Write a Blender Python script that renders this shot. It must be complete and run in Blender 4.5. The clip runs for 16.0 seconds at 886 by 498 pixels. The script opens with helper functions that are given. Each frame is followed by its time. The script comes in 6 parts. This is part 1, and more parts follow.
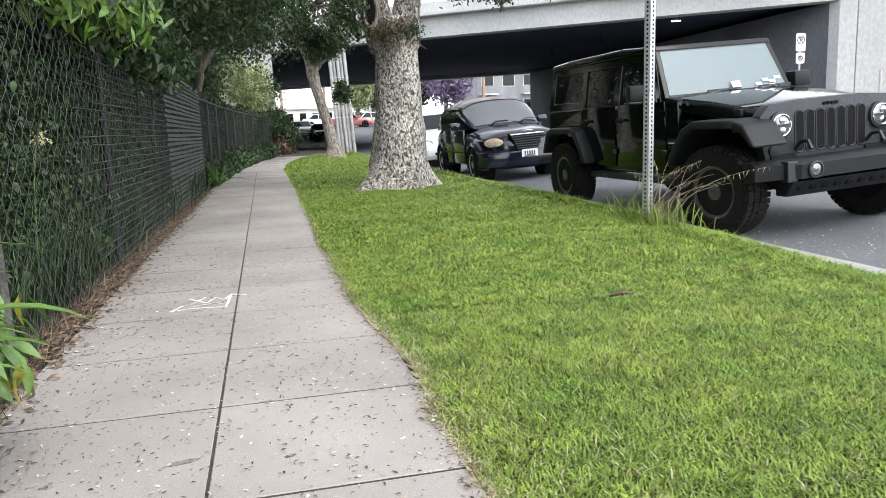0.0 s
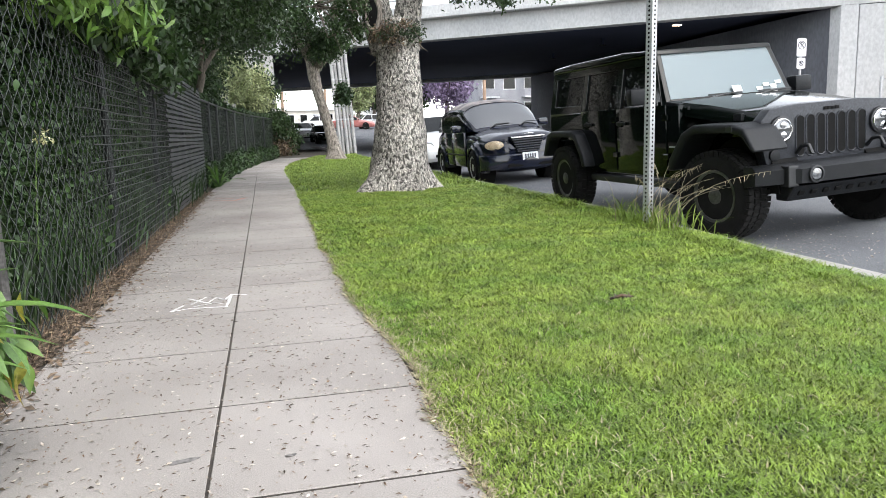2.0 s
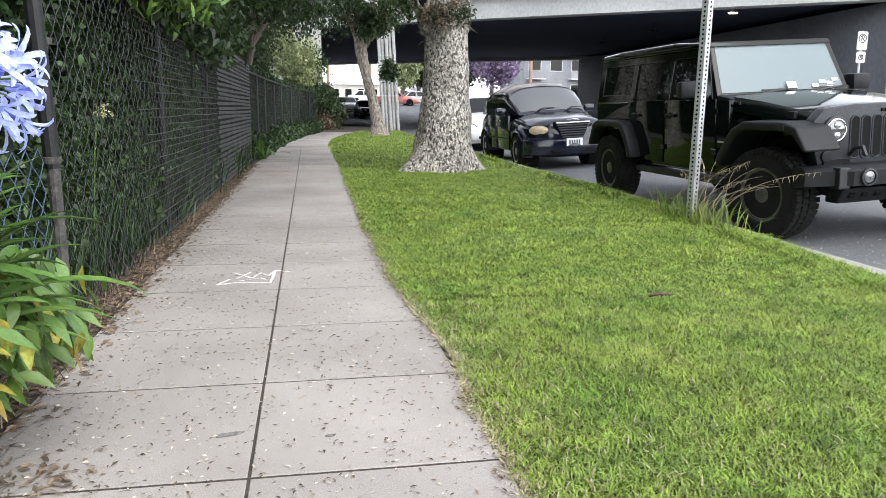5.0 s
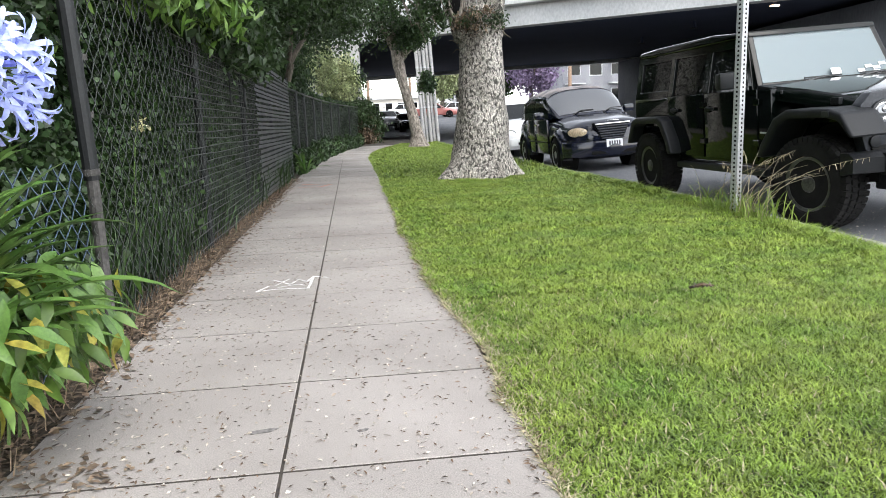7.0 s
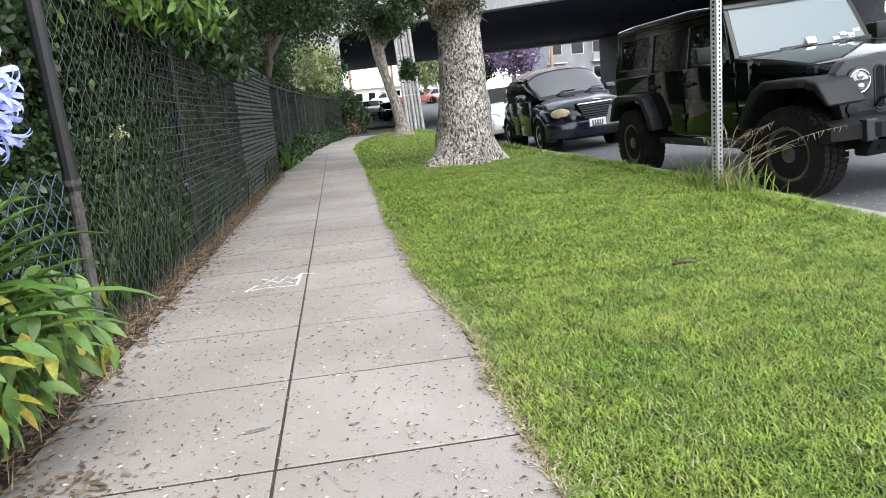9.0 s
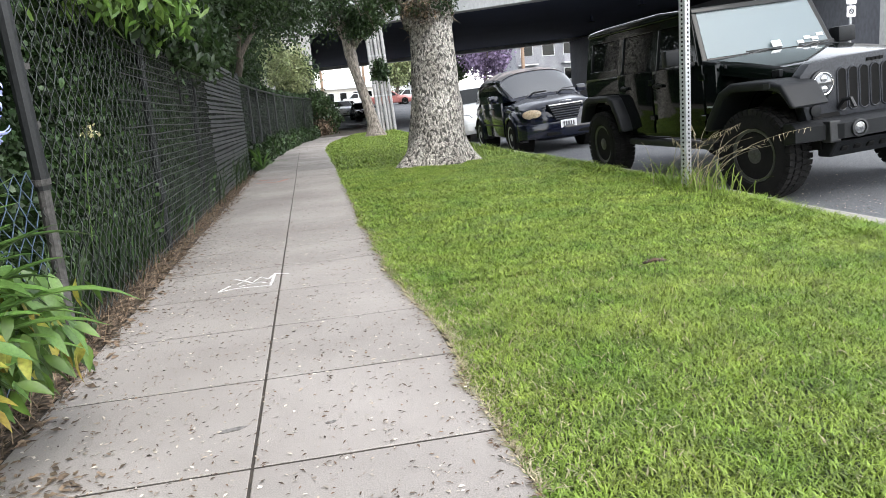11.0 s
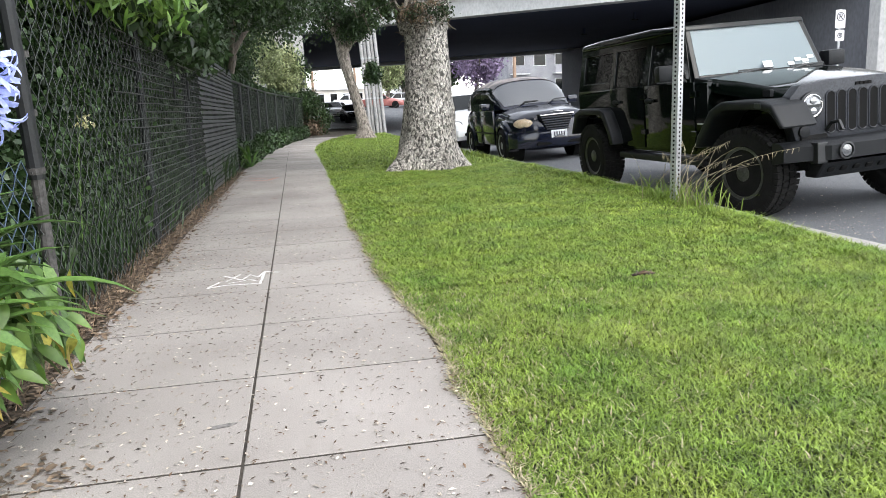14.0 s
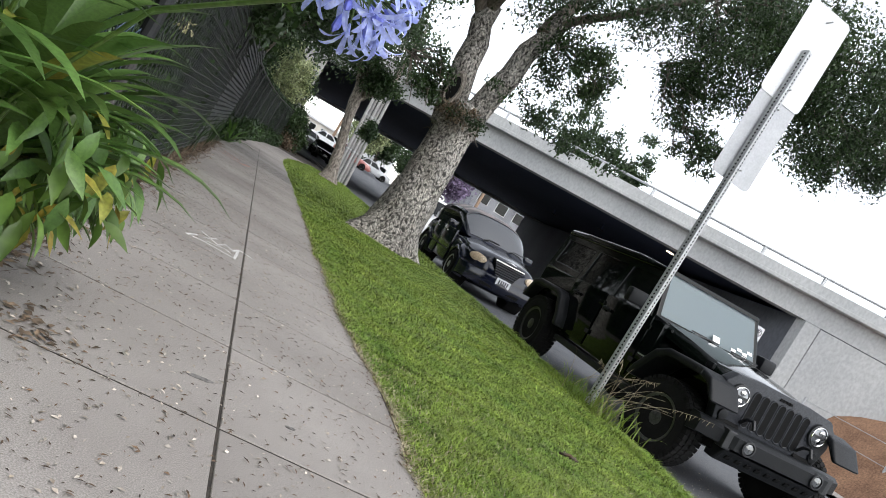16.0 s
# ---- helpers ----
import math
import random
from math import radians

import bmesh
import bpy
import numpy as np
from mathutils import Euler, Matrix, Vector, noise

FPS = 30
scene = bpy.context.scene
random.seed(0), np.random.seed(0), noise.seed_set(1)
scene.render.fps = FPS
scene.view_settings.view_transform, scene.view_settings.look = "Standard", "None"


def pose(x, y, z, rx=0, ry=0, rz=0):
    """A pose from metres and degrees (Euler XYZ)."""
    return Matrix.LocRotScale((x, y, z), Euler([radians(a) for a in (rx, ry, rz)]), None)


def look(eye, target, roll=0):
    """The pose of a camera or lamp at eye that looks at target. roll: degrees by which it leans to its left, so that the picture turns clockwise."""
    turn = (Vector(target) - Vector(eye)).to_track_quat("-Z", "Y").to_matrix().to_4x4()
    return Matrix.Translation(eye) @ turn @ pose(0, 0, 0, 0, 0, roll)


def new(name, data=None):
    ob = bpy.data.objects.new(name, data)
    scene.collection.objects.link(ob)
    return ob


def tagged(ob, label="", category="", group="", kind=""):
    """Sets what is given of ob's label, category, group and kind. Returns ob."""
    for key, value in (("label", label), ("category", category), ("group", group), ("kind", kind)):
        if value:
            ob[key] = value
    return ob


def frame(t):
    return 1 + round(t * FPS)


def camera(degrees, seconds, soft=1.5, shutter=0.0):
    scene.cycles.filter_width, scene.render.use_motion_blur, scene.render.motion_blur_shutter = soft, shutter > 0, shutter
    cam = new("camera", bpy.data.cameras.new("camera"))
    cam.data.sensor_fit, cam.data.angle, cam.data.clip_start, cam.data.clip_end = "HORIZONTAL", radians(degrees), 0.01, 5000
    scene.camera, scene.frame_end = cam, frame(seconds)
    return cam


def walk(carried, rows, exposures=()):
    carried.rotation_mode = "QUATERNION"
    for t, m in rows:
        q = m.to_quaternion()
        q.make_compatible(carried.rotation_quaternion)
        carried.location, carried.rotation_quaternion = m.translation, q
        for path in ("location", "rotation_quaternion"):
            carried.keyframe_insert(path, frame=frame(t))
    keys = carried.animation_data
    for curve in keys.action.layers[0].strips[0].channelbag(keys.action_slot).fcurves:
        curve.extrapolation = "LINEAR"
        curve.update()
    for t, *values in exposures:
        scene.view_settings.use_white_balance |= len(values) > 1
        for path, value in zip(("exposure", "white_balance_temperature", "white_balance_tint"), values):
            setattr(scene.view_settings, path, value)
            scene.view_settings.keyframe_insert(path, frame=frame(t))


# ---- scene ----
cam = camera(62.3, 16.0, soft=0.6, shutter=0.1)
PATH = [
    (0, (0.035, -0.804, 0.898), (0.467, 1.122, 0.573), -2.2),
    (0.5, (0.026, -0.805, 0.892), (0.459, 1.121, 0.574), -1.5),
    (1, (0.022, -0.804, 0.895), (0.458, 1.122, 0.577), -1.5),
    (1.5, (0.033, -0.807, 0.897), (0.465, 1.118, 0.574), -2.1),
    (2, (0.029, -0.807, 0.894), (0.462, 1.119, 0.576), -1.8),
    (2.5, (0.025, -0.804, 0.895), (0.459, 1.122, 0.575), -1.6),
    (3, (0.012, -0.808, 0.896), (0.462, 1.116, 0.583), -1.0),
    (3.5, (0.001, -0.818, 0.891), (0.528, 1.087, 0.583), -1.0),
    (4, (0.014, -0.8, 0.872), (0.473, 1.117, 0.531), -0.5),
    (4.5, (0.071, -0.798, 0.896), (0.551, 1.109, 0.531), -3.8),
    (5, (0.0, -0.838, 0.944), (0.332, 1.099, 0.571), 0.6),
    (7.5, (0.063, -0.848, 0.877), (0.251, 1.114, 0.539), -2.2),
    (8, (0.019, -0.863, 0.904), (0.232, 1.092, 0.542), -0.4),
    (8.5, (0.031, -0.868, 0.907), (0.268, 1.084, 0.542), -1.5),
    (9, (0.088, -0.878, 0.906), (0.318, 1.072, 0.526), -5.1),
    (9.5, (0.105, -0.888, 0.903), (0.378, 1.054, 0.512), -6.8),
    (12, (0.057, -0.9, 0.905), (0.379, 1.037, 0.527), -3.8),
    (12.5, (0.059, -0.899, 0.903), (0.384, 1.038, 0.527), -3.9),
    (13, (0.073, -0.901, 0.902), (0.395, 1.036, 0.525), -4.9),
    (13.5, (0.065, -0.916, 0.904), (0.387, 1.026, 0.547), -4.1),
    (14, (0.034, -0.909, 0.908), (0.382, 1.025, 0.535), -2.4),
    (14.5, (-0.01, -0.909, 0.904), (0.254, 1.042, 0.551), 1.4),
    (15, (-0.240, -0.899, 0.868), (0.113, 1.050, 0.588), 15.6),
    (15.5, (-0.383, -0.870, 0.790), (0.093, 1.067, 0.639), 25.5),
    (16, (-0.464, -0.870, 0.736), (0.090, 1.051, 0.684), 31.3),
]
walk(cam, [(t, look(eye, target, roll)) for t, eye, target, roll in PATH], [(0.0, 0.92), (14.4, 0.92), (15.2, 0.55), (16.0, 0.25)])

# ---- light: overcast day ----
world = bpy.data.worlds.new("overcast_sky")
scene.world = world
world.use_nodes = True
wn, wl = world.node_tree.nodes, world.node_tree.links
sky = wn.new("ShaderNodeTexSky")
sky.sky_type, sky.sun_disc = "NISHITA", False
sky.sun_elevation, sky.sun_rotation = radians(52), radians(150)
sky.dust_density, sky.ozone_density = 1.2, 1.0
pale = wn.new("ShaderNodeHueSaturation")
pale.inputs["Saturation"].default_value, pale.inputs["Value"].default_value = 0.25, 2.3
wl.new(sky.outputs[0], pale.inputs["Color"])
wl.new(pale.outputs[0], wn["Background"].inputs["Color"])
wn["Background"].inputs["Strength"].default_value = 0.15
sun = new("sun", bpy.data.lights.new("sun", "SUN"))
sun.data.energy, sun.data.angle, sun.data.color = 0.8, radians(35), (1.0, 0.97, 0.92)
sun.matrix_world = look((6, -12, 20), (0, 0, 0))


# ---- materials ----
def mat(name, c1, c2, scale=4.0, rough=0.7, metal=0.0, bump=0.2, fine=60.0, spread=0.25, island=0.0, piece=0.0, coat=0.0, stretch=(1, 1, 1), grain=0.35):
    m = bpy.data.materials.new(name)
    m.use_nodes = True
    n, l = m.node_tree.nodes, m.node_tree.links
    b = n["Principled BSDF"]
    geo, mp = n.new("ShaderNodeNewGeometry"), n.new("ShaderNodeMapping")
    mp.inputs["Scale"].default_value = stretch
    l.new(geo.outputs["Position"], mp.inputs["Vector"])
    big, small = n.new("ShaderNodeTexNoise"), n.new("ShaderNodeTexNoise")
    big.inputs["Scale"].default_value, big.inputs["Detail"].default_value = scale, 5
    small.inputs["Scale"].default_value, small.inputs["Detail"].default_value = fine, 3
    for t in (big, small):
        l.new(mp.outputs[0], t.inputs["Vector"])
    ramp = n.new("ShaderNodeMapRange")
    ramp.inputs[1].default_value, ramp.inputs[2].default_value = 0.5 - spread, 0.5 + spread
    l.new(big.outputs["Fac"], ramp.inputs[0])
    mix = n.new("ShaderNodeMix")
    mix.data_type = "RGBA"
    mix.inputs["A"].default_value, mix.inputs["B"].default_value = (*c1, 1), (*c2, 1)
    l.new(ramp.outputs[0], mix.inputs["Factor"])
    val = n.new("ShaderNodeHueSaturation")
    l.new(mix.outputs["Result"], val.inputs["Color"])
    g = n.new("ShaderNodeMapRange")
    g.inputs[1].default_value, g.inputs[2].default_value = 0.3, 0.7
    g.inputs[3].default_value, g.inputs[4].default_value = 1 - grain, 1 + grain
    l.new(small.outputs["Fac"], g.inputs[0])
    last = g.outputs[0]
    for amount, source in ((island, geo.outputs["Random Per Island"]), (piece, None)):
        if amount:
            if source is None:
                source = n.new("ShaderNodeObjectInfo").outputs["Random"]
            r = n.new("ShaderNodeMapRange")
            r.inputs[3].default_value, r.inputs[4].default_value = 1 - amount, 1 + amount
            l.new(source, r.inputs[0])
            k = n.new("ShaderNodeMath")
            k.operation = "MULTIPLY"
            l.new(last, k.inputs[0]), l.new(r.outputs[0], k.inputs[1])
            last = k.outputs[0]
    l.new(last, val.inputs["Value"])
    l.new(val.outputs[0], b.inputs["Base Color"])
    b.inputs["Roughness"].default_value, b.inputs["Metallic"].default_value = rough, metal
    b.inputs["Coat Weight"].default_value = coat
    b.inputs["Coat Roughness"].default_value = 0.04
    if bump:
        bp = n.new("ShaderNodeBump")
        bp.inputs["Strength"].default_value, bp.inputs["Distance"].default_value = bump, 0.01
        l.new(small.outputs["Fac"], bp.inputs["Height"])
        l.new(bp.outputs[0], b.inputs["Normal"])
    return m


def leafy(m, share=0.3):
    """Lets some light through leaves."""
    n, l = m.node_tree.nodes, m.node_tree.links
    b, out = n["Principled BSDF"], n["Material Output"]
    tr, mx = n.new("ShaderNodeBsdfTranslucent"), n.new("ShaderNodeMixShader")
    l.new(b.inputs["Base Color"].links[0].from_socket, tr.inputs["Color"])
    mx.inputs[0].default_value = share
    l.new(b.outputs[0], mx.inputs[1]), l.new(tr.outputs[0], mx.inputs[2]), l.new(mx.outputs[0], out.inputs["Surface"])
    return m


def glass(name, tint, rough=0.03):
    m = bpy.data.materials.new(name)
    m.use_nodes = True
    n, l = m.node_tree.nodes, m.node_tree.links
    b, out = n["Principled BSDF"], n["Material Output"]
    b.inputs["Base Color"].default_value, b.inputs["Roughness"].default_value = (0.01, 0.012, 0.012, 1), rough
    tr, mx = n.new("ShaderNodeBsdfTransparent"), n.new("ShaderNodeMixShader")
    tr.inputs[0].default_value = (*tint, 1)
    mx.inputs[0].default_value = 0.5
    l.new(tr.outputs[0], mx.inputs[1]), l.new(b.outputs[0], mx.inputs[2]), l.new(mx.outputs[0], out.inputs["Surface"])
    return m


CONCRETE = mat("pavement_concrete", (0.225, 0.203, 0.186), (0.365, 0.338, 0.315), 1.1, 0.9, bump=0.25, fine=260, piece=0.06, grain=0.3)
JOINT = mat("joint_dirt", (0.025, 0.022, 0.019), (0.07, 0.058, 0.046), 12, 0.95, fine=150)
KERB = mat("kerb_concrete", (0.22, 0.21, 0.195), (0.36, 0.345, 0.32), 3, 0.9, fine=150, grain=0.2)
ASPHALT = mat("asphalt", (0.075, 0.079, 0.087), (0.125, 0.13, 0.137), 0.9, 0.9, bump=0.6, fine=170, grain=0.45)
SOIL = mat("soil", (0.04, 0.031, 0.022), (0.095, 0.072, 0.05), 7, 0.95, bump=0.6, fine=80)
# Darkened green: the shade between grass blades is put into the ground colour.
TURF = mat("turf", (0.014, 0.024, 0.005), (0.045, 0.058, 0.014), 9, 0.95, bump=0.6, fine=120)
BLADE = leafy(mat("grass_blade", (0.125, 0.228, 0.030), (0.285, 0.355, 0.066), 2.6, 0.5, bump=0, fine=9, spread=0.25, island=0.55, grain=0.3), 0.3)
DRYGRASS = leafy(mat("dry_grass", (0.30, 0.25, 0.15), (0.52, 0.46, 0.33), 6, 0.8, bump=0, island=0.3), 0.3)
LITTER = mat("dry_leaf", (0.065, 0.046, 0.032), (0.25, 0.18, 0.12), 14, 0.85, bump=0, island=0.6)
PETAL = mat("fallen_petal", (0.28, 0.23, 0.18), (0.52, 0.47, 0.41), 23, 0.85, bump=0, island=0.4, spread=0.12)
DARKBIT = mat("dark_leaf_bit", (0.05, 0.035, 0.025), (0.16, 0.10, 0.06), 23, 0.85, bump=0, island=0.5, spread=0.12)
IVY = leafy(mat("ivy_leaf", (0.012, 0.032, 0.010), (0.055, 0.10, 0.03), 1.4, 0.45, bump=0, island=0.6, fine=20), 0.2)
# Near-black green: the deep shade between leaves, put into the core's colour.
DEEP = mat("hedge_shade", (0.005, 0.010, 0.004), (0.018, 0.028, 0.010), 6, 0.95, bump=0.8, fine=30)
CANOPY = leafy(mat("tree_leaf", (0.013, 0.032, 0.010), (0.05, 0.088, 0.026), 1.1, 0.45, bump=0, island=0.5, fine=20), 0.3)
PALELEAF = leafy(mat("pale_climber_leaf", (0.16, 0.21, 0.08), (0.42, 0.45, 0.25), 1.2, 0.5, bump=0, island=0.5, fine=20), 0.35)
BRIGHTLEAF = leafy(mat("fresh_leaf", (0.06, 0.13, 0.025), (0.17, 0.27, 0.055), 3, 0.42, bump=0, island=0.4, piece=0.35, fine=20), 0.3)
STRAP = leafy(mat("strap_leaf", (0.05, 0.125, 0.024), (0.165, 0.275, 0.07), 5, 0.35, bump=0.1, piece=0.45, fine=120, grain=0.2), 0.22)
YELLOWLEAF = leafy(mat("yellowing_leaf", (0.35, 0.24, 0.04), (0.30, 0.36, 0.07), 7, 0.5, bump=0.1, piece=0.3), 0.3)
BLUEPETAL = leafy(mat("blue_petal", (0.33, 0.39, 0.80), (0.62, 0.68, 0.95), 60, 0.5, bump=0, island=0.2, fine=160, grain=0.2), 0.35)
BUDBLUE = leafy(mat("blue_bud", (0.13, 0.15, 0.55), (0.22, 0.26, 0.7), 30, 0.5, bump=0, island=0.2), 0.2)
CREAM = leafy(mat("cream_petal", (0.62, 0.58, 0.30), (0.75, 0.72, 0.48), 20, 0.5, bump=0), 0.3)
STEM = mat("green_stem", (0.07, 0.14, 0.03), (0.13, 0.2, 0.05), 9, 0.5, bump=0.1)
def plated_bark(name):
    """Pale bark that flakes in small plates, with dark scars between them."""
    m = mat(name, (0.24, 0.22, 0.19), (0.60, 0.565, 0.515), 2.6, 0.9, bump=0, fine=70, spread=0.22, stretch=(1, 1, 0.6), grain=0.35)
    n, l = m.node_tree.nodes, m.node_tree.links
    b = n["Principled BSDF"]
    geo = next(k for k in n if k.bl_idname == "ShaderNodeNewGeometry")
    mp = n.new("ShaderNodeMapping")
    mp.inputs["Scale"].default_value = (1, 1, 0.62)
    warp = n.new("ShaderNodeTexNoise")
    warp.inputs["Scale"].default_value, warp.inputs["Detail"].default_value = 7, 4
    add = n.new("ShaderNodeMix")
    add.data_type = "RGBA"
    add.inputs["Factor"].default_value = 0.10
    l.new(geo.outputs["Position"], warp.inputs["Vector"])
    l.new(geo.outputs["Position"], add.inputs["A"]), l.new(warp.outputs["Color"], add.inputs["B"])
    l.new(add.outputs["Result"], mp.inputs["Vector"])
    vor, spots = n.new("ShaderNodeTexVoronoi"), n.new("ShaderNodeTexNoise")
    vor.inputs["Scale"].default_value = 38
    spots.inputs["Scale"].default_value, spots.inputs["Detail"].default_value = 30, 6
    l.new(mp.outputs[0], vor.inputs["Vector"]), l.new(mp.outputs[0], spots.inputs["Vector"])
    edge, scar = n.new("ShaderNodeMapRange"), n.new("ShaderNodeMapRange")
    edge.inputs[1].default_value, edge.inputs[2].default_value, edge.inputs[3].default_value, edge.inputs[4].default_value = 0.25, 0.75, 1.15, 0.55
    scar.inputs[1].default_value, scar.inputs[2].default_value, scar.inputs[3].default_value, scar.inputs[4].default_value = 0.40, 0.52, 0.22, 1.1
    l.new(vor.outputs["Distance"], edge.inputs[0]), l.new(spots.outputs["Fac"], scar.inputs[0])
    k = n.new("ShaderNodeMath")
    k.operation = "MULTIPLY"
    l.new(edge.outputs[0], k.inputs[0]), l.new(scar.outputs[0], k.inputs[1])
    hue = n.new("ShaderNodeHueSaturation")
    l.new(b.inputs["Base Color"].links[0].from_socket, hue.inputs["Color"]), l.new(k.outputs[0], hue.inputs["Value"])
    l.new(hue.outputs[0], b.inputs["Base Color"])
    bp = n.new("ShaderNodeBump")
    bp.inputs["Strength"].default_value, bp.inputs["Distance"].default_value = 0.9, 0.02
    l.new(k.outputs[0], bp.inputs["Height"]), l.new(bp.outputs[0], b.inputs["Normal"])
    return m


BARK = plated_bark("mottled_bark")
DARKBARK = mat("brown_bark", (0.07, 0.058, 0.047), (0.20, 0.17, 0.14), 7, 0.95, bump=1.0, fine=40, stretch=(1, 1, 0.4), grain=0.4)
BLACKPIPE = mat("black_pipe", (0.006, 0.007, 0.008), (0.015, 0.016, 0.018), 6, 0.5, bump=0.1)
WIRE = mat("black_wire", (0.012, 0.016, 0.015), (0.05, 0.06, 0.055), 3, 0.45, bump=0)
SLAT = mat("black_slat", (0.004, 0.005, 0.007), (0.012, 0.014, 0.019), 5, 0.45, bump=0.1, piece=0.4)
BLUEWIRE = mat("faded_blue_wire", (0.04, 0.07, 0.13), (0.09, 0.13, 0.19), 9, 0.6, bump=0)
GALV = mat("galvanised_steel", (0.36, 0.37, 0.38), (0.52, 0.53, 0.54), 14, 0.5, 0.35, bump=0.1, fine=90, grain=0.15)
SIGNBACK = mat("bright_sign_back", (0.66, 0.67, 0.69), (0.76, 0.77, 0.78), 3, 0.5, 0.1, bump=0.03, grain=0.08)
# Greyer copy of the sign metal; shading from the plate's angle is in the colour.
SHADEDSIGN = mat("shaded_sign_back", (0.42, 0.43, 0.45), (0.52, 0.53, 0.55), 3, 0.5, 0.1, bump=0.03, grain=0.08)
# Near-black stands for the shade in openings; it colours the badge too.
HOLE = mat("hole_shade_black", (0.003, 0.003, 0.003), (0.005, 0.005, 0.005), 5, 0.9, bump=0)
BRIDGE = mat("bridge_concrete", (0.37, 0.375, 0.375), (0.50, 0.50, 0.49), 0.35, 0.9, bump=0.3, fine=12, stretch=(1, 1, 0.6), grain=0.12)
# Bluish near-black carries the shade under the deck in its colour.
SOFFIT = mat("shaded_concrete", (0.017, 0.024, 0.050), (0.028, 0.037, 0.072), 0.4, 0.9, bump=0.3, fine=9, grain=0.12)
# Darker copy of the abutment concrete, with the underpass shade in its colour.
SHADEWALL = mat("shaded_wall", (0.075, 0.08, 0.095), (0.15, 0.155, 0.17), 0.3, 0.9, bump=0.3, fine=9, stretch=(1, 1, 0.5), grain=0.15)
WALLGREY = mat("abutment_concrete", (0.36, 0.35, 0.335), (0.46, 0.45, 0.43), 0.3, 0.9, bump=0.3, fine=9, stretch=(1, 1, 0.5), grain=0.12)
DIRT = mat("red_dirt", (0.16, 0.085, 0.05), (0.30, 0.17, 0.10), 1.2, 0.95, bump=1.0, fine=18, grain=0.4)
PAINTBLACK = mat("black_car_paint", (0.0015, 0.003, 0.0025), (0.003, 0.005, 0.004), 2, 0.07, bump=0, grain=0.1)
PAINTBLACK.node_tree.nodes["Principled BSDF"].inputs["Specular IOR Level"].default_value = 0.25
PAINTNAVY = mat("dark_navy_paint", (0.004, 0.006, 0.014), (0.008, 0.010, 0.022), 2, 0.12, bump=0, coat=0.1, grain=0.15)
FADED = mat("faded_roof_paint", (0.05, 0.045, 0.045), (0.26, 0.21, 0.19), 3.5, 0.5, bump=0.1, spread=0.12, grain=0.25)
PAINTWHITE = mat("white_car_paint", (0.70, 0.71, 0.72), (0.78, 0.78, 0.79), 2, 0.3, bump=0, coat=0.8, grain=0.03)
PLASTIC = mat("grey_black_plastic", (0.006, 0.007, 0.008), (0.012, 0.013, 0.015), 5, 0.5, bump=0.15, fine=300, grain=0.12)
GRILLEGREY = mat("satin_grille", (0.026, 0.028, 0.033), (0.036, 0.038, 0.044), 4, 0.35, bump=0.05)
RUBBER = mat("tyre_rubber", (0.004, 0.004, 0.0042), (0.011, 0.0105, 0.010), 9, 0.85, bump=0.3, fine=120)
RIMBLACK = mat("black_rim", (0.05, 0.05, 0.052), (0.13, 0.13, 0.13), 9, 0.3, 0.6, bump=0)
RIMSILVER = mat("silver_rim", (0.38, 0.39, 0.40), (0.5, 0.5, 0.52), 9, 0.35, 0.8, bump=0)
STUB = mat("rusty_steel", (0.035, 0.033, 0.032), (0.10, 0.095, 0.09), 20, 0.8, 0.2, bump=0.2)
CHROME = mat("chrome", (0.6, 0.61, 0.62), (0.7, 0.7, 0.7), 5, 0.12, 1.0, bump=0, grain=0.05)
DARKLENS = mat("dark_lamp_lens", (0.05, 0.052, 0.056), (0.22, 0.23, 0.24), 45, 0.08, 0.5, bump=0, coat=1.0)
CONDUIT = mat("grey_conduit", (0.26, 0.26, 0.26), (0.40, 0.39, 0.38), 3, 0.7, bump=0.1)
GREYBARK = mat("grey_bark", (0.10, 0.085, 0.07), (0.33, 0.29, 0.25), 16, 0.9, bump=1.0, fine=50, spread=0.14, stretch=(1, 1, 0.4), grain=0.45)
LAMPGLASS = mat("lamp_lens", (0.40, 0.42, 0.43), (0.60, 0.61, 0.62), 25, 0.1, 0.4, bump=0, coat=1.0)
AMBER = mat("yellowed_lamp_lens", (0.48, 0.36, 0.24), (0.66, 0.54, 0.38), 12, 0.2, bump=0, coat=1.0)
INTERIOR = mat("dark_interior", (0.02, 0.021, 0.022), (0.05, 0.05, 0.05), 4, 0.8, bump=0.1)
PAPER = mat("white_paper", (0.72, 0.72, 0.72), (0.8, 0.8, 0.8), 20, 0.7, bump=0, grain=0.05)
PLATE = mat("plate_white", (0.62, 0.63, 0.66), (0.72, 0.72, 0.74), 20, 0.5, bump=0, grain=0.05)
INK = mat("dark_ink", (0.02, 0.02, 0.03), (0.03, 0.03, 0.05), 9, 0.6, bump=0)
CHALK = mat("white_chalk", (0.55, 0.54, 0.53), (0.78, 0.77, 0.75), 60, 0.95, bump=0, spread=0.12, grain=0.25)
REDCHALK = mat("red_chalk", (0.40, 0.14, 0.11), (0.48, 0.24, 0.20), 40, 0.95, bump=0)
STAIN = mat("gum_stain", (0.14, 0.13, 0.125), (0.2, 0.19, 0.18), 30, 0.9, bump=0)
CLEAR = glass("sky_pale_screen_glass", (0.8, 0.85, 0.85), 0.28)
# Grey-blue base puts the sky's reflection into the glass colour.
CLEAR.node_tree.nodes["Principled BSDF"].inputs["Base Color"].default_value = (0.22, 0.27, 0.29, 1)
TINTED = glass("tinted_glass", (0.10, 0.11, 0.11))
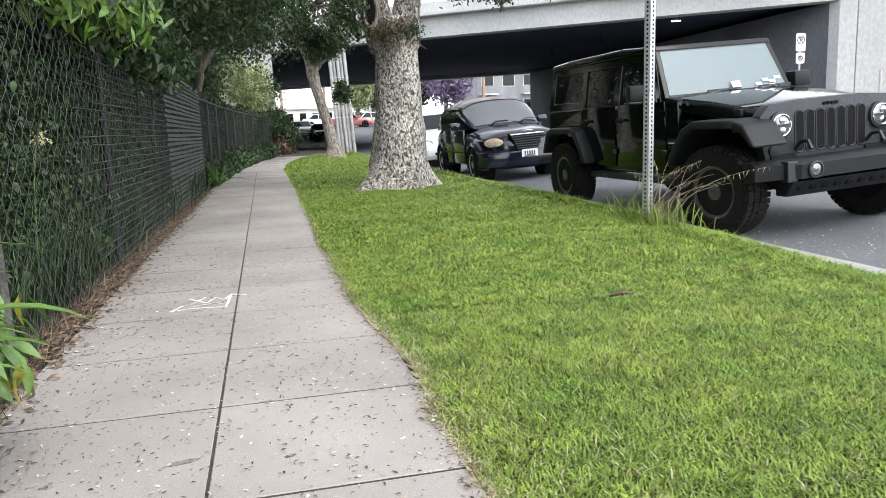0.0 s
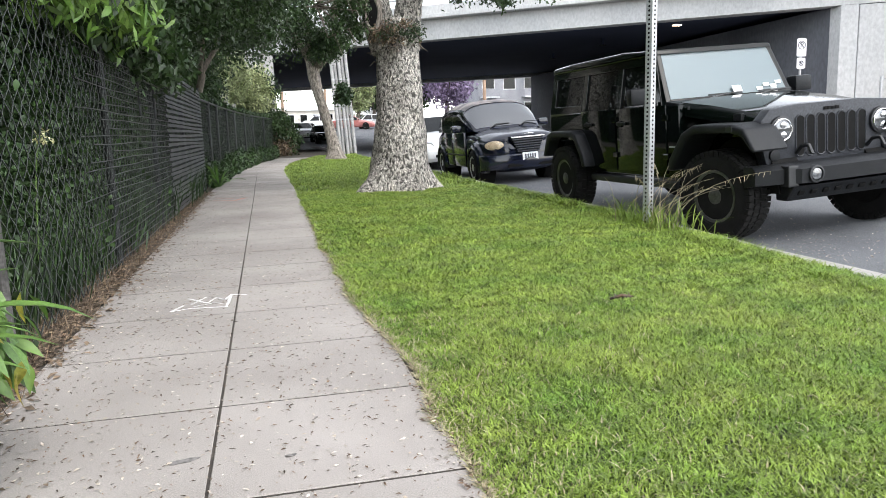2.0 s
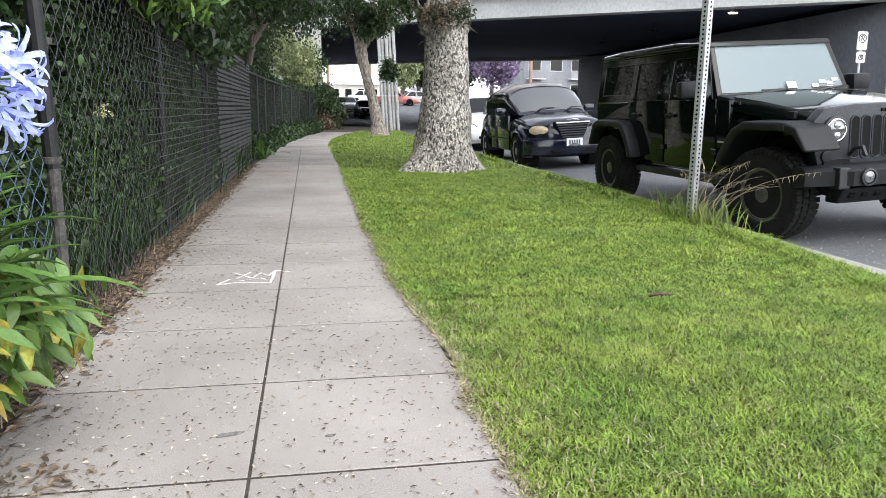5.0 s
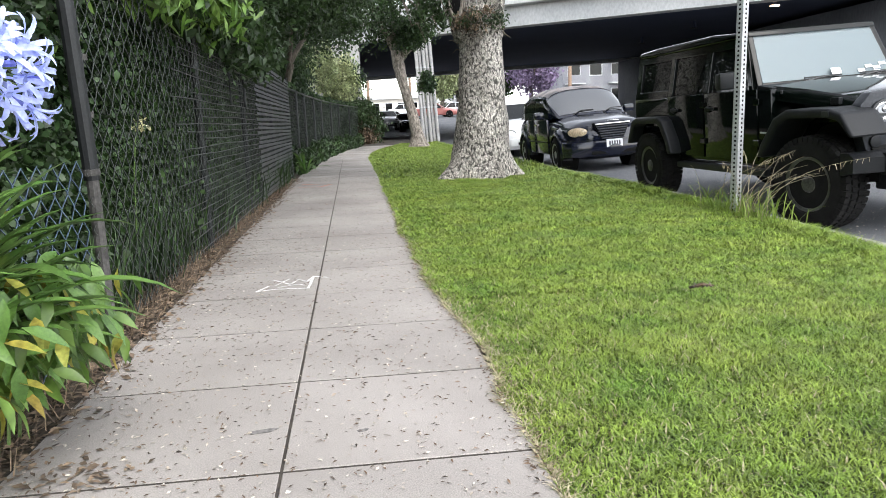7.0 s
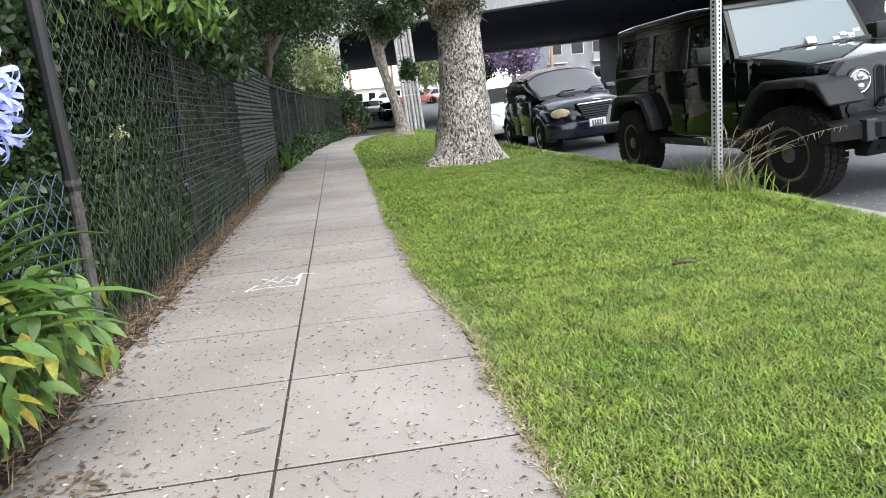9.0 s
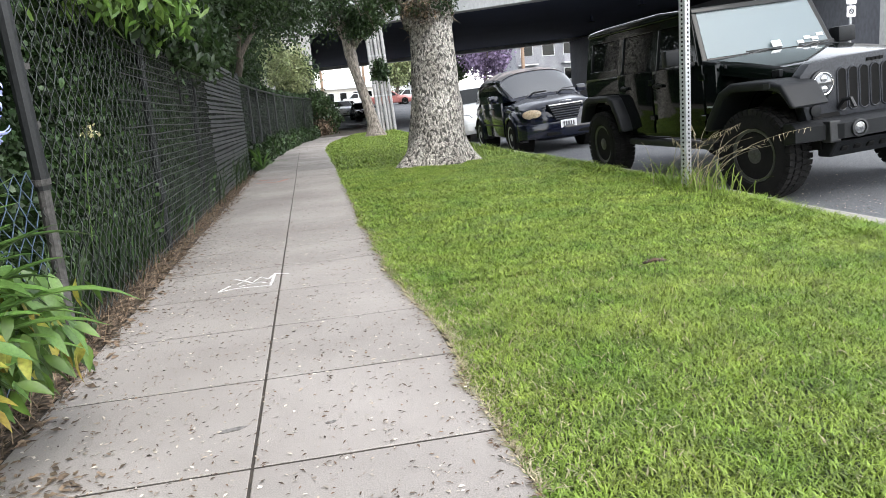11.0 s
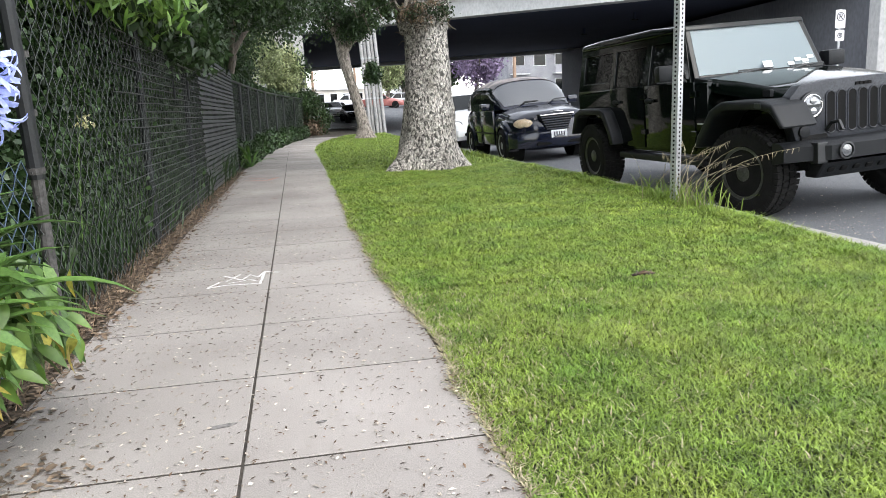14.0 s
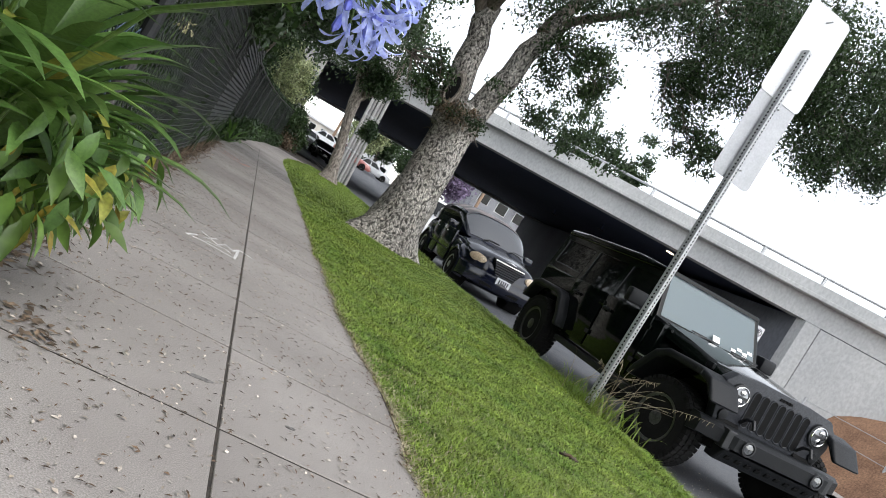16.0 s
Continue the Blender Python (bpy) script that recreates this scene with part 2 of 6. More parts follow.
STUCCO = mat("pale_stucco", (0.50, 0.46, 0.40), (0.62, 0.58, 0.51), 0.8, 0.9, bump=0.3, fine=60, grain=0.1)
GREYSTUCCO = mat("grey_stucco", (0.26, 0.26, 0.28), (0.36, 0.36, 0.38), 0.8, 0.9, bump=0.2)
WHITETRIM = mat("white_trim", (0.62, 0.62, 0.62), (0.72, 0.72, 0.72), 2, 0.6, bump=0)
WOODPOLE = mat("utility_pole_wood", (0.20, 0.13, 0.09), (0.33, 0.23, 0.16), 4, 0.9, bump=0.4, stretch=(1, 1, 0.1))
PURPLE = leafy(mat("jacaranda_bloom", (0.13, 0.095, 0.16), (0.28, 0.215, 0.33), 2, 0.6, bump=0, island=0.5), 0.3)
REDCAR = mat("red_car_paint", (0.30, 0.10, 0.09), (0.36, 0.13, 0.11), 2, 0.3, bump=0, coat=0.8)
for m in (PLASTIC, GRILLEGREY, RUBBER, HOLE):
    m.node_tree.nodes["Principled BSDF"].inputs["Specular IOR Level"].default_value = 0.22
LAMPON = bpy.data.materials.new("lamp_glow")
LAMPON.use_nodes = True
LAMPON.node_tree.nodes["Principled BSDF"].inputs["Emission Color"].default_value = (1.0, 0.72, 0.5, 1)
LAMPON.node_tree.nodes["Principled BSDF"].inputs["Emission Strength"].default_value = 3.0

# ---- mesh helpers ----
def mesh_ob(name, bm, material, parent=None, smooth=False):
    me = bpy.data.meshes.new(name)
    bmesh.ops.recalc_face_normals(bm, faces=bm.faces[:])
    bm.to_mesh(me)
    bm.free()
    me.materials.append(material)
    if smooth:
        me.polygons.foreach_set("use_smooth", [True] * len(me.polygons))
        me.set_sharp_from_angle(angle=radians(38))
    ob = new(name, me)
    ob.parent = parent
    return ob


def part(name, bm, material, parent, label="", smooth=False):
    return tagged(mesh_ob(name, bm, material, parent, smooth), label)


def thing(name, label, category, m=None, group="", kind=""):
    ob = tagged(new(name), label, category, group, kind)
    ob.empty_display_size = 0.2
    if m is not None:
        ob.matrix_world = m
    return ob


def raw_mesh(name, verts, faces_n, faces, material, parent=None):
    """A mesh from arrays: verts (n,3), faces (m,k) of equal size k."""
    me = bpy.data.meshes.new(name)
    me.vertices.add(len(verts))
    me.vertices.foreach_set("co", np.asarray(verts, dtype=np.float32).ravel())
    me.loops.add(faces.size)
    me.loops.foreach_set("vertex_index", faces.astype(np.int32).ravel())
    me.polygons.add(len(faces))
    me.polygons.foreach_set("loop_start", np.arange(0, faces.size, faces_n, dtype=np.int32))
    me.update(calc_edges=True)
    me.validate()
    me.materials.append(material)
    ob = new(name, me)
    ob.parent = parent
    return ob


def box(bm, x0, x1, y0, y1, z0, z1, bevel=0.0):
    r = bmesh.ops.create_cube(bm, size=1.0)
    bmesh.ops.scale(bm, vec=(x1 - x0, y1 - y0, z1 - z0), verts=r["verts"])
    bmesh.ops.translate(bm, vec=((x0 + x1) / 2, (y0 + y1) / 2, (z0 + z1) / 2), verts=r["verts"])
    if bevel:
        es = list({e for v in r["verts"] for e in v.link_edges})
        bmesh.ops.bevel(bm, geom=es, offset=bevel, segments=2, affect="EDGES", profile=0.6)
    return bm


def box_bm(*a, bevel=0.0):
    return box(bmesh.new(), *a, bevel=bevel)


def prism(bm, poly, axis, a, b, bevel=0.0, seg=2):
    """A polygon of (p, q) drawn out along an axis from a to b. axis x: p, q are y, z; y: x, z; z: x, y."""
    def at(p, q, k):
        return {"x": (k, p, q), "y": (p, k, q), "z": (p, q, k)}[axis]
    lo = [bm.verts.new(at(p, q, a)) for p, q in poly]
    hi = [bm.verts.new(at(p, q, b)) for p, q in poly]
    n = len(poly)
    fs = [bm.faces.new(lo), bm.faces.new(hi[::-1])]
    fs += [bm.faces.new((lo[i], lo[(i + 1) % n], hi[(i + 1) % n], hi[i])) for i in range(n)]
    if bevel:
        bmesh.ops.recalc_face_normals(bm, faces=fs)
        es = list({e for f in fs for e in f.edges})
        bmesh.ops.bevel(bm, geom=es, offset=bevel, segments=seg, affect="EDGES", profile=0.6)
    return bm


def prism_bm(poly, axis, a, b, bevel=0.0, seg=2):
    return prism(bmesh.new(), poly, axis, a, b, bevel, seg)


def tube(bm, pts, radii, sides=8, cap=True):
    """A tube along points, with a radius for each."""
    pts = [Vector(p) for p in pts]
    if not hasattr(radii, "__len__"):
        radii = [radii] * len(pts)
    rings = []
    up = Vector((0, 0, 1))
    for i, p in enumerate(pts):
        d = (pts[min(i + 1, len(pts) - 1)] - pts[max(i - 1, 0)]).normalized()
        s = d.cross(up if abs(d.z) < 0.95 else Vector((0, 1, 0))).normalized()
        w = d.cross(s)
        rings.append([bm.verts.new(p + float(radii[i]) * (math.cos(k) * s + math.sin(k) * w)) for k in np.linspace(0, 2 * math.pi, sides, endpoint=False)])
    for a, b in zip(rings, rings[1:]):
        for i in range(sides):
            bm.faces.new((a[i], a[(i + 1) % sides], b[(i + 1) % sides], b[i]))
    if cap:
        bm.faces.new(rings[0][::-1]), bm.faces.new(rings[-1])
    return bm


def tube_bm(pts, radii, sides=8):
    return tube(bmesh.new(), pts, radii, sides)


def lathe(bm, profile, sides=32, axis="x"):
    """Turns (along, radius) pairs round an axis."""
    rings = []
    for a, r in profile:
        ring = []
        for k in np.linspace(0, 2 * math.pi, sides, endpoint=False):
            c, s = r * math.cos(k), r * math.sin(k)
            ring.append(bm.verts.new({"x": (a, c, s), "y": (c, a, s), "z": (c, s, a)}[axis]))
        rings.append(ring)
    for a, b in zip(rings, rings[1:]):
        for i in range(sides):
            bm.faces.new((a[i], a[(i + 1) % sides], b[(i + 1) % sides], b[i]))
    bm.faces.new(rings[0][::-1]), bm.faces.new(rings[-1])
    return bm


def loft(bm, rings, cap=True):
    """Skins equal-sized rings of points."""
    vs = [[bm.verts.new(p) for p in ring] for ring in rings]
    n = len(vs[0])
    for a, b in zip(vs, vs[1:]):
        for i in range(n):
            bm.faces.new((a[i], a[(i + 1) % n], b[(i + 1) % n], b[i]))
    if cap:
        bm.faces.new(vs[0][::-1]), bm.faces.new(vs[-1])
    return bm


def shift(bm, m):
    bmesh.ops.transform(bm, matrix=m, verts=bm.verts[:])
    return bm


rng = np.random.default_rng(7)


def unit(v):
    return v / np.maximum(np.linalg.norm(v, axis=-1, keepdims=True), 1e-9)


def leaf_cloud(name, centres, length, width, material, parent=None, droop=0.3, face=None, rounded=False):
    """Folded leaves at given places, two faces each, or four where rounded."""
    n = len(centres)
    d = unit(rng.normal(size=(n, 3)) + np.array([0, 0, -droop]))
    if face is not None:
        d = unit(d + face)
    s = unit(np.cross(d, rng.normal(size=(n, 3))))
    u = np.cross(d, s)
    L = (length * rng.uniform(0.6, 1.3, n))[:, None]
    W = (width * rng.uniform(0.7, 1.2, n))[:, None]
    b, t = centres - d * L / 2, centres + d * L / 2
    m = centres - u * W * 0.2
    if rounded:
        lo, hi = b + d * L * 0.32 - u * W * 0.15, b + d * L * 0.68 - u * W * 0.12
        v = np.stack([b, lo + s * W * 0.5, hi + s * W * 0.36, t, hi - s * W * 0.36, lo - s * W * 0.5], 1).reshape(-1, 3)
        f = np.arange(6 * n).reshape(n, 6)
        tri = np.concatenate([f[:, [0, 1, 5]], f[:, [1, 2, 5]], f[:, [5, 2, 4]], f[:, [2, 3, 4]]], 1).reshape(-1, 3)
        return raw_mesh(name, v, 3, tri, material, parent)
    v = np.stack([b, m + s * W / 2, t, m - s * W / 2], 1).reshape(-1, 3)
    f = np.arange(4 * n).reshape(n, 4)
    tri = np.concatenate([f[:, [0, 1, 2]], f[:, [0, 2, 3]]], 1).reshape(-1, 3)
    return raw_mesh(name, v, 3, tri, material, parent)


def clumped(n, centre, radius, clumps, spread):
    """Points gathered in clumps inside an ellipsoid, more of them near its skin."""
    c = unit(rng.normal(size=(clumps, 3))) * (rng.uniform(0, 1, (clumps, 1)) ** 0.45) * np.array(radius) + np.array(centre)
    return c[rng.integers(0, clumps, n)] + rng.normal(size=(n, 3)) * spread


# ---- ground, road, kerb ----
def flat(name, x0, x1, y0, y1, z, material, label, category, step=None):
    bm = bmesh.new()
    nx = max(1, int((x1 - x0) / step)) if step else 1
    ny = max(1, int((y1 - y0) / step)) if step else 1
    g = [[bm.verts.new((x0 + (x1 - x0) * i / nx, y0 + (y1 - y0) * j / ny, z)) for j in range(ny + 1)] for i in range(nx + 1)]
    for i in range(nx):
        for j in range(ny):
            bm.faces.new((g[i][j], g[i + 1][j], g[i + 1][j + 1], g[i][j + 1]))
    return tagged(mesh_ob(name, bm, material), label, category, kind="structure")


flat("ground", -900, 900, -900, 900, -0.22, SOIL, "bare brown earth reaching to the horizon", "ground")
CAMBER = [(3.55, -0.16), (3.9, -0.13), (5.6, -0.026), (7.2, 0.035), (13.5, 0.035), (17.4, -0.13)]


def road_z(x):
    return np.interp(x, [p[0] for p in CAMBER], [p[1] for p in CAMBER])


bm = bmesh.new()
rows = [(bm.verts.new((x, -60, z)), bm.verts.new((x, 260, z))) for x, z in CAMBER]
for (a, b), (c, d) in zip(rows, rows[1:]):
    bm.faces.new((a, c, d, b))
tagged(mesh_ob("road", bm, ASPHALT), "worn grey asphalt street with a raised crown beside the kerb", "road", kind="structure")

kerb_pts = [(3.30, -30), (3.36, 2.0), (3.42, 3.6), (3.50, 5.0), (3.60, 6.4), (3.58, 9.0), (3.55, 13.0), (3.55, 40), (3.55, 120)]
kerb = thing("kerb", "weathered concrete kerb between lawn and street", "kerb", kind="structure")
for (xa, ya), (xb, yb) in zip(kerb_pts, kerb_pts[1:]):
    n = max(1, min(12, int((yb - ya) / 1.6)))
    for i in range(n):
        p0, p1 = i / n, (i + 1) / n
        y0, y1 = ya + (yb - ya) * p0 + 0.004, ya + (yb - ya) * p1 - 0.004
        x0, x1 = xa + (xb - xa) * p0, xa + (xb - xa) * p1
        bm = bmesh.new()
        loft(bm, [[(x - 0.15, y, -0.2), (x + 0.03, y, -0.2), (x + 0.012, y, -0.015), (x, y, 0.0), (x - 0.15, y, 0.0)] for x, y in ((x0, y0), (x1, y1))])
        part("kerb_stone", bm, KERB, kerb)
flat("gutter", 3.3, 3.9, -30, 120, -0.126, KERB, "pale concrete gutter strip along the kerb", "gutter")


def drift(y):
    """The pavement runs a little askew to the street."""
    return -0.0115 * (min(max(y, -6), 18) - 1)


def edge_r(y):
    return 0.486 + drift(y) + (0 if y < 18 else 0.0095 * (y - 18) ** 2)


def edge_l(y):
    return -0.92 + drift(min(y, 13)) + (0 if y < 13 else 0.0043 * (y - 13) ** 2)


def slab_sheet(name, y0, y1, left, right, z, material, label, category, kind="structure", step=0.5):
    bm = bmesh.new()
    ys = np.arange(y0, y1 + 1e-6, step)
    rows = [(bm.verts.new((left(y), y, z)), bm.verts.new((right(y), y, z))) for y in ys]
    for (a, b), (c, d) in zip(rows, rows[1:]):
        bm.faces.new((a, b, d, c))
    return tagged(mesh_ob(name, bm, material), label, category, kind=kind)


lawn = slab_sheet("lawn_ground", -6, 36, lambda y: edge_r(y) - 0.02, lambda y: 3.40 + 0.0 * y, -0.012, TURF, "mown turf between pavement and kerb, coloured shade-dark under the blades", "lawn")
strip = slab_sheet("planting_strip", -6, 40, lambda y: edge_l(y) - 3.5, lambda y: edge_l(y) + 0.02, -0.006, SOIL, "dry soil strip under the fence with fallen leaves", "soil")
bed = slab_sheet("pavement_bed", -6, 60, lambda y: edge_l(y) - 0.01, lambda y: edge_r(min(y, 34)) + 0.01, -0.003, JOINT, "dark dirt in the joints between paving slabs", "joint")

# ---- bridge over the street, skewed ----
NEAR, ALONG = Vector((20.0, 22.3, 0)), Vector((-0.811, 0.585, 0)).normalized()
CLEAR_H = 4.85


def bridge_bm(s0, s1, d0, d1, z0, z1, bevel=0.0):
    """A block on the bridge: s along the face from the far abutment's corner, d back along the street."""
    bm = bmesh.new()
    pts = [NEAR + ALONG * s + Vector((0, d, 0)) for s, d in ((s0, d0), (s1, d0), (s1, d1), (s0, d1))]
    prism(bm, [(p.x, p.y) for p in pts], "z", z0, z1, bevel)
    return bm


DEPTH = 32.0
bridge = thing("road_bridge", "pale concrete road bridge with parapet and steel rail", "bridge", kind="structure")
part("edge_girder", bridge_bm(-45, 60, 0, 0.9, CLEAR_H, CLEAR_H + 0.85), BRIDGE, bridge)
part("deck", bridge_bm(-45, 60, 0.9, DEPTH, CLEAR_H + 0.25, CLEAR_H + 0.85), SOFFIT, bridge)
part("far_girder", bridge_bm(-45, 60, DEPTH, DEPTH + 0.9, CLEAR_H, CLEAR_H + 0.85), BRIDGE, bridge)
part("ledge", bridge_bm(-45, 60, -0.55, 1.0, CLEAR_H + 0.854, CLEAR_H + 1.02, 0.03), BRIDGE, bridge)
part("parapet", bridge_bm(-45, 60, -0.40, -0.1, CLEAR_H + 1.024, CLEAR_H + 1.42, 0.03), BRIDGE, bridge)
rail = part("hand_rail", tube_bm([NEAR + ALONG * s + Vector((0, -0.25, CLEAR_H + 1.75)) for s in (-45, 60)], 0.055, 6), GALV, bridge)
for s in np.arange(-14, 40, 2.4):
    p = NEAR + ALONG * s + Vector((0, -0.25, 0))
    part("rail_post", box_bm(p.x - 0.05, p.x + 0.05, p.y - 0.05, p.y + 0.05, CLEAR_H + 1.41, CLEAR_H + 1.77), GALV, bridge)
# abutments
part("abutment", bridge_bm(-45, -0.0, 0.12, DEPTH + 0.5, -0.2, CLEAR_H), SHADEWALL, bridge, "grey concrete abutment wall with a vertical joint")
part("wall_panel", bridge_bm(-45, -0.55, 0.0, 0.116, -0.2, CLEAR_H - 0.03, 0.02), BRIDGE, bridge)
part("abutment", bridge_bm(24.3, 60, 0.1, DEPTH + 0.5, -0.2, CLEAR_H), WALLGREY, bridge)
part("pilaster", bridge_bm(-0.5, 0.06, -0.03, 0.5, -0.2, CLEAR_H - 0.01, 0.02), BRIDGE, bridge)
for s, d, lit in ((4.9, 1.4, True), (5.0, 8.0, False), (5.0, 14.5, False)):
    p = NEAR + ALONG * s + Vector((0, d, 0))
    lamp = thing("underpass_lamp", "small lit lamp fixed under the bridge deck" if lit else "small unlit lamp fixed under the bridge deck", "lamp", pose(p.x, p.y, CLEAR_H + 0.0))
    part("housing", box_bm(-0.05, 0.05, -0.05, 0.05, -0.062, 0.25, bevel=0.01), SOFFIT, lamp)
    part("diffuser", box_bm(-0.16, 0.16, -0.09, 0.09, -0.12, -0.064, bevel=0.02), LAMPON if lit else PLASTIC, lamp)
flat("far_pavement", 17.4, 20.4, -60, 120, 0.0, CONCRETE, "concrete pavement on the far side of the street", "pavement")
flat("verge", 20.4, 60, -60, 120, -0.1, SOIL, "bare earth beside the far pavement", "ground")

# ---- vehicles ----
def wheel(parent, x, y, r, w, rim_r, side, tread, rim_mat, spokes=5, turn=0.0, label="", name="wheel"):
    """A wheel with tyre and rim. side: -1 shows its face to -x."""
    hub = new(name)
    hub.parent = parent
    hub.matrix_local = pose(x, y, r, 0, 0, turn)
    if label:
        tagged(hub, label)
    bm = bmesh.new()
    h = w / 2
    lathe(bm, [(-h * 0.75, rim_r), (-h * 0.95, rim_r + 0.02), (-h, (rim_r + r) / 2), (-h * 0.9, r - 0.035), (-h * 0.72, r - 0.012), (h * 0.72, r - 0.012), (h * 0.9, r - 0.035), (h, (rim_r + r) / 2), (h * 0.95, rim_r + 0.02), (h * 0.75, rim_r)], 40)
    if tread:
        tb = bmesh.new()
        for i in range(44):
            a = 2 * math.pi * i / 44
            for j, (u0, u1) in enumerate(((-0.98, -0.56), (-0.5, -0.06), (0.04, 0.48), (0.54, 0.98))):
                b2 = bmesh.new()
                drop = 0.022 if j in (0, 3) else 0.0
                box(b2, u0 * h, u1 * h, -0.021, 0.021, r - 0.03 - drop, r + 0.002 - drop * 0.35)
                shift(b2, Matrix.Rotation(a + (0.06 if j % 2 else 0), 4, "X"))
                me = bpy.data.meshes.new("t")
                b2.to_mesh(me), b2.free()
                tb.from_mesh(me)
                bpy.data.meshes.remove(me)
        tagged(part("tread", tb, RUBBER, hub), kind="stuff")
    part("tyre", bm, RUBBER, hub, smooth=True)
    bm = bmesh.new()
    f = side * h
    lathe(bm, [(f * 0.2, 0.02), (f * 0.2, rim_r - 0.03), (f * 0.8, rim_r - 0.02), (f * 0.86, rim_r + 0.006), (f * 0.7, rim_r + 0.006), (f * 0.1, rim_r - 0.03), (f * 0.1, 0.02)], 32)
    for i in range(spokes):
        b2 = bmesh.new()
        prism(b2, [(-0.035, 0.03), (0.035, 0.03), (0.022, rim_r - 0.02), (-0.022, rim_r - 0.02)], "x", f * 0.45, f * 0.72)
        shift(b2, Matrix.Rotation(2 * math.pi * i / spokes, 4, "X"))
        me = bpy.data.meshes.new("t")
        b2.to_mesh(me), b2.free()
        bm.from_mesh(me)
        bpy.data.meshes.remove(me)
    lathe(bm, [(f * 0.4, 0.075), (f * 0.78, 0.07), (f * 0.84, 0.05)], 16)
    part("rim", bm, rim_mat, hub, smooth=True)
    return hub


def arc(cy, cz, r, a0, a1, n):
    return [(cy + r * math.cos(radians(a)), cz + r * math.sin(radians(a))) for a in np.linspace(a0, a1, n)]


def mirror_x(fn):
    for s in (-1, 1):
        fn(s)


def off_roader():
    """Black four-door off-road car; its nose points to -y, the ground is z=0."""
    car = thing("off_road_car", "black four-door boxy off-road car parked at the kerb", "car", pose(4.58, 6.46, -0.087, 0, -3.5, 2.6), "parked cars")
    FA, RA, R = -1.53, 1.475, 0.40
    # tub with rear wheel opening
    side = [(-0.86, 0.50), (RA - 0.56, 0.50), (RA - 0.50, 0.62), (RA - 0.34, 0.86), (RA + 0.34, 0.86), (RA + 0.50, 0.62), (RA + 0.54, 0.54), (2.12, 0.56), (2.12, 1.20), (-0.86, 1.20)]
    part("body", prism_bm(side, "x", -0.77, 0.77, 0.025), PAINTBLACK, car, smooth=True)
    # front clip and bonnet
    clip = [(-0.86, 0.62), (FA + 0.52, 0.62), (FA + 0.34, 0.88), (-1.78, 0.88), (-1.82, 1.02), (-0.86, 1.17)]
    part("engine_bay", prism_bm(clip, "x", -0.60, 0.60, 0.02), PAINTBLACK, car, smooth=True)
    bm = bmesh.new()
    rings = []
    for y, w, z in ((-0.78, 0.735, 1.235), (-1.2, 0.70, 1.18), (-1.6, 0.665, 1.115), (-1.80, 0.64, 1.08), (-1.855, 0.60, 1.03)):
        rings.append([(-w, y, z - 0.13), (-w * 0.99, y, z - 0.05), (-w * 0.93, y, z - 0.006), (-w * 0.5, y, z + 0.016), (0, y, z + 0.022), (w * 0.5, y, z + 0.016), (w * 0.93, y, z - 0.006), (w * 0.99, y, z - 0.05), (w, y, z - 0.13)])
    loft(bm, rings)
    hood = part("bonnet", bm, PAINTBLACK, car, smooth=True)
    mirror_x(lambda s: part("bonnet_latch", shift(box_bm(-0.02, 0.02, -0.05, 0.05, 0, 0.06, bevel=0.008), pose(s * 0.665, -1.60, 1.03)), PLASTIC, hood))
    part("cowl", prism_bm([(-0.83, 1.17), (-0.83, 1.215), (-0.60, 1.25), (-0.60, 1.17)], "x", -0.74, 0.74, 0.008), PLASTIC, car)
    # grille plate
    g = bmesh.new()
    prism(g, [(-0.63, 0.62), (-0.52, 0.58), (0.52, 0.58), (0.63, 0.62), (0.70, 0.86), (0.69, 1.02), (0.60, 1.11), (0.3, 1.135), (-0.3, 1.135), (-0.60, 1.11), (-0.69, 1.02), (-0.70, 0.86)], "y", -1.905, -1.79, 0.02)
    grille = part("grille", g, GRILLEGREY, car, "satin dark grey grille with seven upright slots", smooth=True)
    for i in range(7):
        x = (i - 3) * 0.104
        slot = [(x + 0.040 * math.cos(a), (1.0 if math.sin(a) > 0 else 0.74) + 0.040 * math.sin(a)) for a in np.linspace(0, 2 * math.pi, 16, endpoint=False)]
        part("slot", prism_bm(slot, "y", -1.912, -1.86), HOLE, grille)
        rim = bmesh.new()
        inner = [(x + 0.042 * math.cos(a), (1.0 if math.sin(a) > 0 else 0.74) + 0.042 * math.sin(a)) for a in np.linspace(0, 2 * math.pi, 20, endpoint=False)]
        tube(rim, [(p, -1.908, q) for p, q in inner + inner[:1]], 0.008, 5, cap=False)
        part("slot_rim", rim, GRILLEGREY, grille)
    bars = bmesh.new()
    for i in range(4):
        box(bars, -0.075 + i * 0.04, -0.045 + i * 0.04, -1.916, -1.9, 1.065, 1.09)
    part("badge", bars, HOLE, grille)

    def front_lamps(s):
        lamp = part("headlight", lathe(bmesh.new(), [(-1.89, 0.115), (-1.93, 0.112), (-1.934, 0.096), (-1.9, 0.09)], 32, "y"), BLACKPIPE, grille, "round headlight with chrome ring", smooth=True)
        for v in lamp.data.vertices:
            v.co.x += s * 0.505
            v.co.z += 0.935
        b = lathe(bmesh.new(), [(-1.9, 0.092), (-1.928, 0.092), (-1.938, 0.07), (-1.942, 0.0)], 28, "y")
        part("lens", shift(b, pose(s * 0.505, 0, 0.935)), DARKLENS, lamp, smooth=True)
        b = bmesh.new()
        tube(b, [(s * 0.505 + 0.088 * math.cos(a), -1.934, 0.935 + 0.088 * math.sin(a)) for a in np.linspace(0, 2 * math.pi, 25)], 0.007, 6, cap=False)
